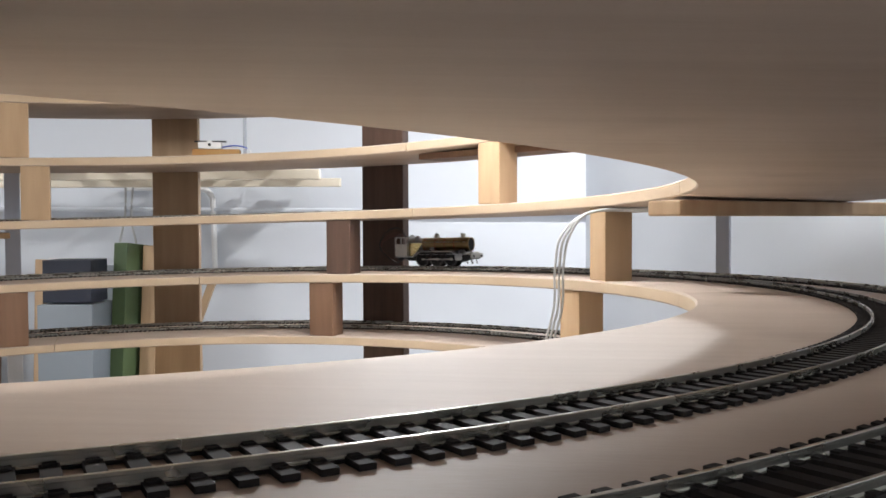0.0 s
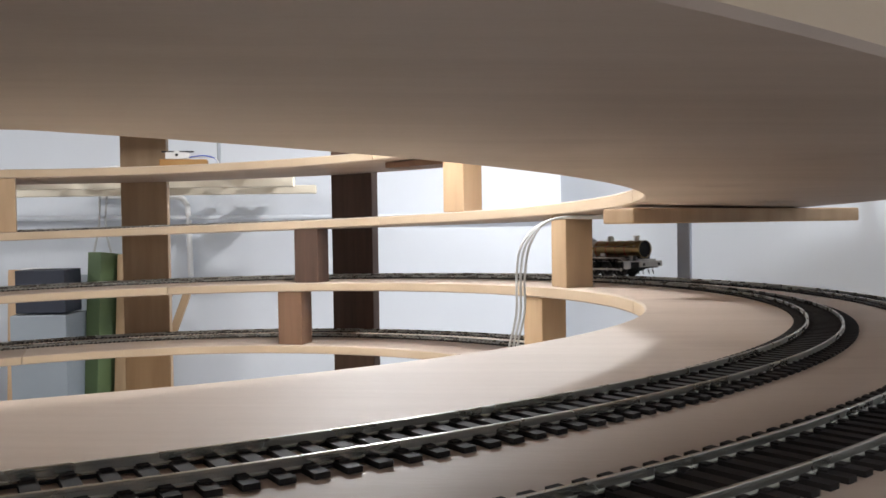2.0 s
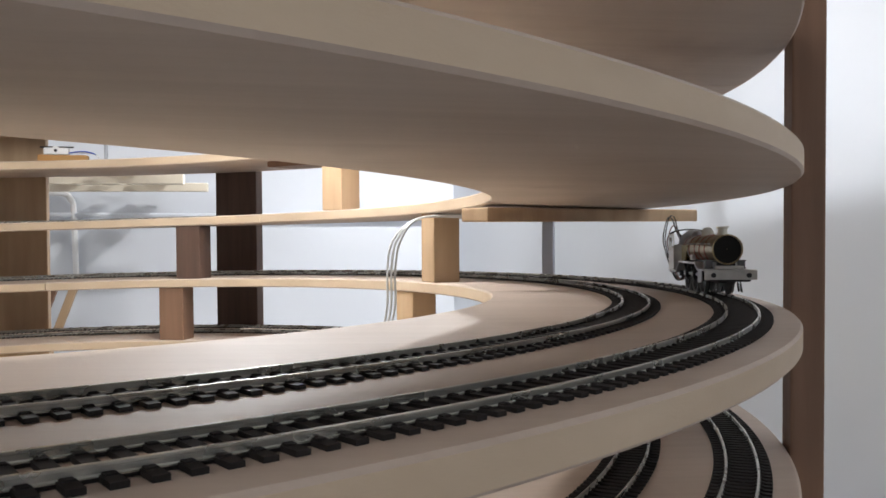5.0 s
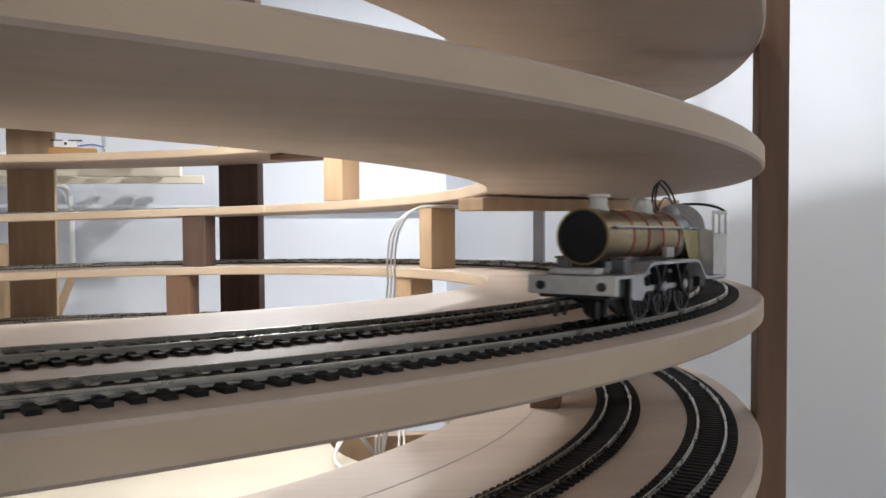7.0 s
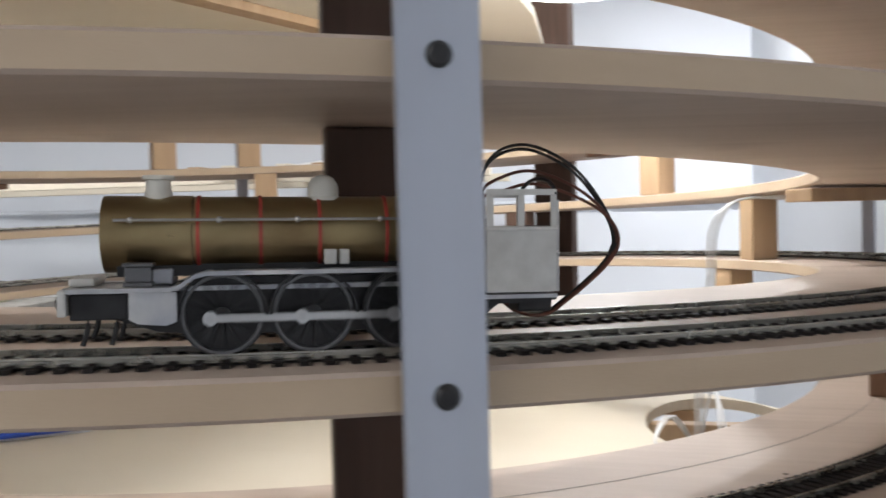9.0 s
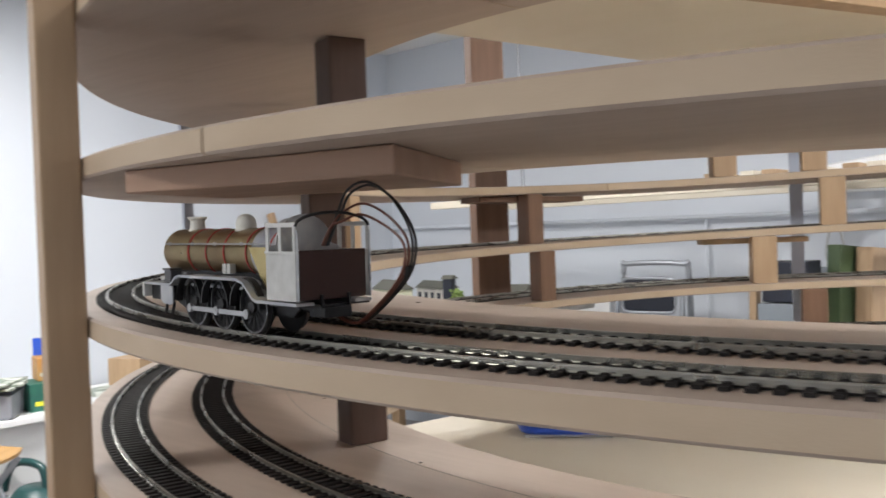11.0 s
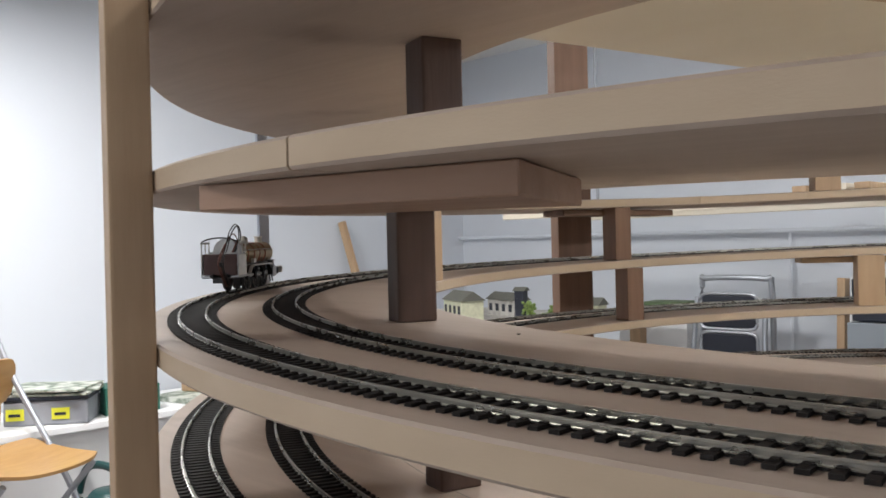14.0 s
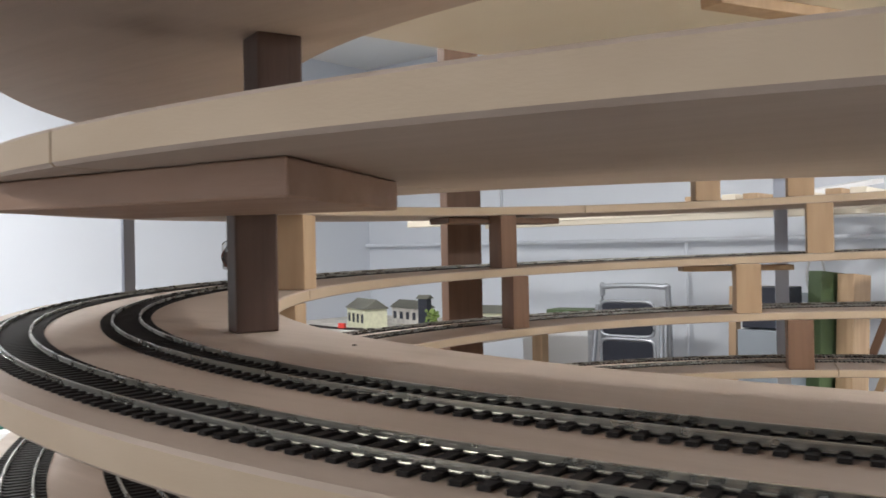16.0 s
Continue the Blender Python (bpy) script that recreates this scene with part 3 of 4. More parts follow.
    # wires
    for m, dy, lift in ((WIRE_BLACK, -12, 0), (WIRE_BLACK, -13.4, -1.2), (WIRE_RED, -10.5, -8), (WIRE_RED, -9, -12)):
        bm = bmesh.new()
        tube(bm, bend([mm(-50.5, dy * 0.6, 34), mm(-51.5, dy, 46 + lift * 0.4), mm(-57, dy * 1.1, 55 + lift), mm(-68, dy * 1.2, 57.5 + lift), mm(-82, dy * 1.2, 51 + lift * 0.8), mm(-92, dy * 1.2, 39 + lift * 0.3),
                       mm(-95, dy, 28), mm(-90, dy * 0.9, 20), mm(-78, dy * 0.8, 10.5), mm(-70, dy * 0.7, 6.0), mm(-62, dy * 0.6, 7.0), mm(-56, dy * 0.5, 11)], 8), 0.0005, 8)
        part("wire", bm, m, root, "", True)
    bm = bmesh.new()
    rod(bm, mm(-94.9, -11, 27), mm(-93.5, -11, 23.6), 0.0014, 10)
    part("wire_sleeve", bm, WIRE_BLACK, root, "black sleeve round the wires", True)
    # wheels and rods
    wheels, rods = [], []
    for s in (-1, 1):
        for ax in AXLES:
            bm = bmesh.new()
            y0, y1 = s * 7.2, s * 9.6
            rod(bm, mm(0, y0, 0), mm(0, s * 7.9, 0), (WHEEL_R + 0.8) * 0.001, 40)
            rod(bm, mm(0, s * 7.9, 0), mm(0, s * 8.3, 0), (WHEEL_R - 0.2) * 0.001, 40)
            rod(bm, mm(0, s * 8.3, 0), mm(0, y1 + s * 1.2, 0), 0.0022, 16)
            wheel = part("driving_wheel", bm, BLACK, root, "black spoked driving wheel", True)
            bm = bmesh.new()
            rod(bm, mm(1.5, 0, 0), mm(WHEEL_R - 0.9, 0, 0), 0.0005, 6)
            spoke = part("spoke", bm, BLACK, wheel)
            for k in range(14):
                arm = spoke if k == 0 else new("spoke", spoke.data)
                arm.parent = wheel
                arm.matrix_basis = Matrix.Translation(mm(0, s * 9.0, 0)) @ Matrix.Rotation(2 * PI * k / 14, 4, "Y")
            bm = bmesh.new()
            seg = 40
            rows = [[bm.verts.new(mm(r * math.cos(2 * PI * k / seg), y, r * math.sin(2 * PI * k / seg))) for k in range(seg)] for r, y in ((WHEEL_R, s * 8.0), (WHEEL_R, y1 + s * 0.3), (WHEEL_R - 0.8, y1 + s * 0.3), (WHEEL_R - 1.0, s * 8.3))]
            for ra, rbb in zip(rows, rows[1:]):
                for k in range(seg):
                    bm.faces.new((ra[k], ra[(k + 1) % seg], rbb[(k + 1) % seg], rbb[k]))
            part("tyre", bm, TYRE, wheel, "thin bright wheel tyre", True)
            bm = bmesh.new()
            rod(bm, mm(THROW, s * 9, 0), mm(THROW, s * 12.6, 0), 0.0009, 12)
            part("crank_pin", bm, STEEL, wheel, "", True)
            wheel.location = mm(ax, 0, WHEEL_R)
            wheels.append((wheel, ax))
        bm = bmesh.new()
        y0, y1 = s * 11.4, s * 12.2
        mbox(bm, AXLES[0], AXLES[2], y0, y1, -1.0, 1.0, 0.15)
        for ax in AXLES:
            rod(bm, mm(ax, s * 11.2, 0), mm(ax, s * 12.5, 0), 0.0019, 16)
        rods.append(part("coupling_rod", bm, STEEL, root, "bright steel coupling rod", True))
    return root, wheels, rods


LOCO, WHEELS, RODS = locomotive()

# ---------- more materials ----------
BEECH = mat("beech_ply", (0.45, 0.265, 0.10), 0.45, other=(0.37, 0.205, 0.07), scale=9, stretch=(1, 5, 1), coat=0.2)
TUBE = mat("grey_tube", (0.42, 0.44, 0.48), 0.35, 0.6)
BLUE = mat("blue_plastic", (0.03, 0.10, 0.55), 0.35)
GREEN = mat("green_print", (0.03, 0.16, 0.11), 0.5, other=(0.02, 0.10, 0.08), scale=30)
DKGREEN = mat("dark_green_plastic", (0.015, 0.07, 0.07), 0.4)
GREYBOX = mat("grey_plastic", (0.28, 0.29, 0.32), 0.5)
PAPER = mat("printed_paper", (0.62, 0.64, 0.58), 0.6, other=(0.16, 0.20, 0.15), scale=22, amount=2.2)
YELLOW = mat("yellow_label", (0.72, 0.70, 0.04), 0.5)
ORANGE = mat("orange_card", (0.42, 0.25, 0.09), 0.6, other=(0.45, 0.20, 0.05), scale=20)
REDBAG = mat("red_plastic", (0.62, 0.05, 0.035), 0.4, other=(0.5, 0.035, 0.03), scale=12, bump=0.3, bump_scale=18)
NAVY = mat("dark_step_rubber", (0.012, 0.016, 0.03), 0.6)
OLIVE = mat("green_board", (0.10, 0.15, 0.06), 0.6, other=(0.07, 0.11, 0.05), scale=9)
GREYPANEL = mat("grey_panel", (0.25, 0.28, 0.31), 0.5, other=(0.21, 0.24, 0.27), scale=3)
LEAF = mat("bright_green", (0.20, 0.27, 0.06), 0.6, other=(0.09, 0.15, 0.04), scale=60)
SCENIC = mat("scenic_ground", (0.58, 0.56, 0.52), 0.8, other=(0.40, 0.38, 0.35), scale=26, bump=0.3, amount=1.6)
PALEBUILD = mat("pale_model_wall", (0.66, 0.66, 0.48), 0.6, other=(0.5, 0.5, 0.36), scale=60)
SLATE = mat("dark_model_roof", (0.12, 0.12, 0.10), 0.7)
SCREWM = mat("dark_screw", (0.05, 0.04, 0.035), 0.5, 0.5)


def simple(name, dims, material, at, label, category, turn=0.0, bevel=0.003, group=""):
    bm = bmesh.new()
    x, y, z = dims
    box(bm, -x / 2, x / 2, -y / 2, y / 2, 0, z, bevel)
    ob = finish(name, bm, material)
    ob.matrix_basis = Matrix.Translation(at) @ Matrix.Rotation(radians(turn), 4, "Z")
    return tagged(ob, label, category, group=group)


# ---------- west side of the room ----------
def folding_chair():
    root = new("folding_chair")
    root.matrix_basis = pose(-2.68, 0.06, FLOOR_Z, 0, 0, -70)
    tagged(root, "folding chair with curved beech plywood seat and grey tubes", "chair")
    sz = 0.455

    def sheet(name, w, d, curve, m, cut=0.0):
        bm = bmesh.new()
        n, k = 14, 8
        grid = []
        for i in range(n + 1):
            u = -1 + 2 * i / n
            row = []
            for j in range(k + 1):
                v = -1 + 2 * j / k
                s = 1 - 0.10 * abs(v) ** 4
                e = 1 - 0.16 * abs(u) ** 5
                row.append(Vector((u * w / 2 * s, v * d / 2 * e, curve * (u * u) + cut * v * v)))
            grid.append(row)
        for side in (0, 1):
            vs = [[bm.verts.new(p + Vector((0, 0, -0.010 * side))) for p in row] for row in grid]
            for i in range(n):
                for j in range(k):
                    bm.faces.new((vs[i][j], vs[i + 1][j], vs[i + 1][j + 1], vs[i][j + 1]))
            if side == 0:
                top = vs
        for ring_a, ring_b in ((([r[0] for r in top]), [r[0] for r in vs]), (([r[-1] for r in top]), [r[-1] for r in vs]), (top[0], vs[0]), (top[-1], vs[-1])):
            for i in range(len(ring_a) - 1):
                bm.faces.new((ring_a[i], ring_a[i + 1], ring_b[i + 1], ring_b[i]))
        ob = part(name, bm, BEECH, root, "", True)
        ob.matrix_basis = m

    sheet("seat", 0.37, 0.36, 0.015, pose(0, 0.03, sz - 0.02, -4), 0.014)
    sheet("backrest", 0.37, 0.17, 0.03, pose(0, -0.19, sz + 0.20, 74))
    sheet("lower_back", 0.34, 0.20, 0.02, pose(0, -0.25, sz + 0.10, 84))
    sheet("back_panel", 0.35, 0.11, 0.03, pose(0, -0.255, sz + 0.335, 80))
    for s in (-1, 1):
        bm = bmesh.new()
        tube(bm, bend([(s * 0.18, 0.26, 0.01), (s * 0.18, 0.02, 0.37), (s * 0.18, -0.20, sz + 0.20), (s * 0.175, -0.28, sz + 0.34)], 6), 0.010)
        part("back_leg_tube", bm, TUBE, root, "grey steel tube", True)
        bm = bmesh.new()
        tube(bm, [(s * 0.16, -0.24, 0.01), (s * 0.16, 0.17, sz - 0.035)], 0.010)
        part("front_leg_tube", bm, TUBE, root, "grey steel tube", True)
    for y, z in ((0.26, 0.02), (-0.24, 0.02)):
        bm = bmesh.new()
        tube(bm, [(-0.17, y, z), (0.17, y, z)], 0.009)
        part("stretcher", bm, TUBE, root, "", True)


folding_chair()


def side_table():
    root = new("side_table")
    root.matrix_basis = pose(-3.12, 0.62, FLOOR_Z)
    tagged(root, "low white side table against the wall", "table")
    bm = bmesh.new()
    box(bm, -0.24, 0.24, -0.62, 0.62, 0.46, 0.485, 0.004)
    part("tabletop", bm, WHITE, root)
    bm = bmesh.new()
    box(bm, -0.23, 0.19, -0.60, 0.60, 0.02, 0.459, 0.004)
    part("body", bm, WHITE, root, "plain white front panel")


side_table()
TT = FLOOR_Z + 0.4855


def kit_box():
    root = new("storage_box")
    root.matrix_basis = pose(-3.03, 0.32, TT, 0, 0, -36)
    tagged(root, "grey plastic storage box with yellow labels under magazines", "box")
    bm = bmesh.new()
    box(bm, -0.09, 0.09, -0.14, 0.14, 0, 0.085, 0.008)
    part("body", bm, GREYBOX, root)
    bm = bmesh.new()
    box(bm, -0.095, 0.095, -0.145, 0.145, 0.0855, 0.10, 0.005)
    part("lid", bm, NAVY, root, "dark lid")
    for y in (0.05, -0.10):
        bm = bmesh.new()
        box(bm, 0.0905, 0.093, y - 0.03, y + 0.03, 0.02, 0.06, 0.001)
        lab = part("sticker", bm, YELLOW, root, "yellow sticker with dark bars")
        bm = bmesh.new()
        box(bm, 0.0932, 0.094, y - 0.02, y + 0.018, 0.034, 0.044)
        part("bar", bm, NAVY, lab)


kit_box()
for i, (dx, dy, tw) in enumerate(((0, 0, -40), (-0.01, 0.02, -28), (0.005, -0.015, -46))):
    simple("magazine", (0.20, 0.28, 0.008), PAPER, (-3.03 + dx, 0.33 + dy, TT + 0.1005 + 0.0085 * i), "printed magazine lying on the storage box", "magazine", tw, 0.001, "magazines on the box")


def carton(name, dims, at, material, band, label, turn):
    root = new(name)
    root.matrix_basis = Matrix.Translation(at) @ Matrix.Rotation(radians(turn), 4, "Z")
    tagged(root, label, "box")
    x, y, z = dims
    bm = bmesh.new()
    box(bm, -x / 2, x / 2, -y / 2, y / 2, 0, z, 0.004)
    part("body", bm, material, root)
    bm = bmesh.new()
    box(bm, x / 2 + 0.0004, x / 2 + 0.0014, -y * 0.42, y * 0.40, z * 0.2, z * 0.36)
    part("printed_band", bm, band, root, "printed band")
    return root


carton("tea_carton", (0.16, 0.20, 0.10), (-3.02, 0.585, TT), GREEN, YELLOW, "dark green printed carton with a yellow band", -6)
crate = carton("open_carton", (0.11, 0.12, 0.085), (-3.04, 0.60, TT + 0.1005), ORANGE, PAPER, "orange cardboard carton with a blue flap", -14)
bm = bmesh.new()
box(bm, -0.05, -0.046, -0.055, 0.055, 0.0855, 0.15, 0.001)
box(bm, -0.045, 0.05, 0.052, 0.056, 0.0855, 0.13, 0.001)
part("flap", bm, BLUE, crate, "blue open flap")
simple("paper_pile", (0.24, 0.30, 0.02), PAPER, (-3.06, 0.92, TT), "loose pile of printed papers and small parts", "papers", 12)
simple("card_box", (0.16, 0.16, 0.11), PINE, (-3.1, 0.98, TT + 0.021), "small brown cardboard box on papers", "box", 20)


def watering_can():
    root = new("watering_can")
    root.matrix_basis = pose(-2.80, 0.42, FLOOR_Z, 0, 0, 20)
    tagged(root, "dark green plastic watering can on the floor", "watering can")
    bm = bmesh.new()
    lathe(bm, 0, 0, [(115, 0), (125, 15), (120, 120), (95, 220), (60, 260), (55, 262)])
    part("body", bm, DKGREEN, root, "", True)
    bm = bmesh.new()
    tube(bm, bend([(0.05, 0, 0.25), (0.02, 0, 0.33), (-0.10, 0, 0.33), (-0.15, 0, 0.22), (-0.115, 0, 0.10)], 8), 0.014, 10)
    part("handle", bm, DKGREEN, root, "", True)
    bm = bmesh.new()
    tube(bm, bend([(0.10, 0, 0.06), (0.20, 0, 0.18), (0.28, 0, 0.30)], 6), 0.016, 10)
    part("spout", bm, DKGREEN, root, "", True)


watering_can()


def carrier_bag():
    root = new("carrier_bag")
    root.matrix_basis = pose(-2.05, -0.50, FLOOR_Z, 0, 0, 15)
    tagged(root, "red plastic carrier bag with a grey printed mark", "bag")
    bm = bmesh.new()
    n = 16
    rows = []
    for z, w in ((0, 0.9), (0.1, 1.0), (0.35, 1.0), (0.56, 0.96), (0.60, 0.93)):
        rows.append([bm.verts.new((0.11 * w * math.copysign(abs(math.cos(2 * PI * k / n)) ** 0.5, math.cos(2 * PI * k / n)) * (1 + 0.05 * math.sin(5 * k)), 0.20 * w * math.copysign(abs(math.sin(2 * PI * k / n)) ** 0.5, math.sin(2 * PI * k / n)), z + 0.01 * math.sin(3 * k))) for k in range(n)])
    for ra, rb in zip(rows, rows[1:]):
        for k in range(n):
            bm.faces.new((ra[k], ra[(k + 1) % n], rb[(k + 1) % n], rb[k]))
    bm.faces.new(rows[0][::-1])
    part("body", bm, REDBAG, root, "", True)
    bm = bmesh.new()
    box(bm, 0.113, 0.116, 0.02, 0.14, 0.36, 0.42, 0.001)
    part("print", bm, GREYPANEL, root, "grey printed mark")


carrier_bag()

bm = bmesh.new()
box(bm, -0.02, 0.02, -0.012, 0.012, 0, 1.25, 0.003)
plank = finish("leaning_plank", bm, PINE)
plank.matrix_basis = pose(WEST + 0.30, 2.05, FLOOR_Z, 8, -12, 0)
tagged(plank, "narrow wooden plank leaning against the wall", "plank")


# ---------- north side of the room ----------
def step_stool():
    root = new("step_stool")
    root.matrix_basis = pose(-1.53, 2.42, FLOOR_Z)
    tagged(root, "folding step stool with grey tube frame and dark treads", "step stool")
    bm = bmesh.new()
    tube(bm, bend([(-0.19, 0.10, 0.0), (-0.155, 0.07, 0.50), (-0.15, 0.06, 0.88), (-0.12, 0.055, 0.915), (0.12, 0.055, 0.915), (0.15, 0.06, 0.88), (0.155, 0.07, 0.50), (0.19, 0.10, 0.0)], 8), 0.012, 10)
    part("frame", bm, TUBE, root, "pale grey tube frame", True)
    for s in (-1, 1):
        bm = bmesh.new()
        tube(bm, [(s * 0.18, -0.10, 0.0), (s * 0.145, 0.01, 0.84)], 0.011, 10)
        part("front_leg", bm, TUBE, root, "", True)
    for z in (0.785, 0.63, 0.40):
        bm = bmesh.new()
        box(bm, -0.115, 0.115, -0.012, 0.008, z - 0.065, z + 0.065, 0.006)
        tread = part("tread", bm, NAVY, root, "dark rubber tread folded upright")
        bm = bmesh.new()
        loop = [(0.122 * math.copysign(abs(math.cos(a)) ** 0.3, math.cos(a)), -0.010, z + 0.072 * math.copysign(abs(math.sin(a)) ** 0.3, math.sin(a))) for a in [2 * PI * i / 48 + 0.01 for i in range(49)]]
        tube(bm, loop, 0.007, 8)
        part("tread_edge", bm, TUBE, tread, "bright metal edge", True)


step_stool()


def tall_panel(name, x, y, w, h, d, material, label, turn=0.0, tilt=0.0):
    bm = bmesh.new()
    box(bm, -w / 2, w / 2, -d / 2, d / 2, 0, h, 0.003)
    ob = finish(name, bm, material)
    ob.matrix_basis = pose(x, y, FLOOR_Z, tilt, 0, turn)
    tagged(ob, label, "panel", group="boards leaning at the wall")


tall_panel("laminate_board", -1.02, 2.38, 0.10, 0.93, 0.03, WHITE, "white laminate board standing on its end", 0, -6)
tall_panel("grey_panel", -0.86, 2.45, 0.20, 0.90, 0.02, GREYPANEL, "grey board standing behind the others", 0, -6)
tall_panel("green_panel", -0.76, 2.32, 0.05, 0.98, 0.16, OLIVE, "dark green board standing on its edge", -12, -5)
tall_panel("wood_panel", -0.68, 2.36, 0.06, 0.97, 0.12, PINE, "brown wooden board standing on its edge", -12, -5)
tall_panel("wood_panel", -1.12, 2.46, 0.03, 0.92, 0.05, PINE, "narrow brown wooden batten standing upright", 0, -4)
tall_panel("wood_panel", -1.32, 2.52, 0.05, 0.62, 0.03, MIDBROWN, "narrow brown wooden batten standing upright", 0, -3)
tall_panel("wood_panel", -1.80, 2.52, 0.05, 0.62, 0.03, MIDBROWN, "narrow brown wooden batten standing upright", 0, -3)
for dx, m in ((0.0, MIDBROWN), (0.07, PINE)):
    bm = bmesh.new()
    box(bm, -0.014, 0.014, -0.012, 0.012, 0, 0.90, 0.003)
    ob = finish("batten", bm, m)
    ob.matrix_basis = pose(-0.90 + dx, 2.60, FLOOR_Z + 0.005, -4, 20, 0)
    tagged(ob, "narrow wooden batten leaning askew at the wall", "batten", group="battens leaning at the wall")
bm = bmesh.new()
tube(bm, bend([(-0.90, NORTH - 0.03, 0.168), (-0.62, NORTH - 0.03, 0.165), (-0.565, NORTH - 0.03, 0.14), (-0.555, NORTH - 0.03, 0.08), (-0.55, NORTH - 0.03, -0.15)], 8), 0.011, 10)
tagged(finish("bent_pipe", bm, WHITE, smooth=True), "white painted pipe bending down the wall", "pipe")
simple("dark_box", (0.16, 0.14, 0.14), NAVY, (-0.88, 2.24, FLOOR_Z + 0.79), "black box beside the boards", "box")
simple("box_stand", (0.18, 0.18, 0.785), GREYPANEL, (-0.88, 2.24, FLOOR_Z), "grey pedestal under a black box", "stand")


def timber_rack():
    root = new("timber_rack")
    tagged(root, "hanging rack of pale timber battens below the ceiling", "rack")
    for y in (1.95, 2.5):
        bm = bmesh.new()
        box(bm, -2.3, -0.02, y - 0.02, y + 0.02, 0.16, 0.19, 0.003)
        part("bearer", bm, BOARD, root)
    for i in range(9):
        bm = bmesh.new()
        x = -0.95 + 0.10 * i + 0.02 * math.sin(i * 2.1)
        box(bm, x - 0.022, x + 0.022, 1.75, 2.7, 0.1905, 0.209, 0.002)
        part("batten", bm, BOARD if i % 2 else PINE, root)
    bm = bmesh.new()
    box(bm, -0.30, 0.30, -0.05, 0.05, 0, 0.016, 0.002)
    plank = part("plank", bm, WHITE, root, "white painted plank")
    plank.matrix_basis = pose(-0.72, 2.1, 0.212, 0, -8, 62)
    for x in (-2.0, -0.3):
        bm = bmesh.new()
        tube(bm, [(x, 2.2, 0.20), (x, 2.2, CEIL_Z)], 0.006)
        part("hanger", bm, TUBE, root, "", True)


timber_rack()
bm = bmesh.new()
tube(bm, [(WEST, NORTH - 0.03, 0.10), (EAST, NORTH - 0.03, 0.07)], 0.010, 10)
tube(bm, [(-1.43, NORTH - 0.03, 0.085), (-1.43, NORTH - 0.03, -0.6)], 0.006, 10)
tagged(finish("wall_pipe", bm, WALL, smooth=True), "white painted pipe running along the wall", "pipe")
bm = bmesh.new()
tube(bm, bend([(-0.85, 2.72, 0.20), (-0.86, 2.72, 0.05), (-0.84, 2.72, -0.08), (-0.88, 2.72, -0.14), (-0.91, 2.72, -0.08), (-0.885, 2.72, 0.06), (-0.88, 2.72, 0.20)], 8), 0.004, 6)
tagged(finish("hanging_cable", bm, WIRE_GREY, smooth=True), "thin grey cable hanging in a loop at the wall", "cable")


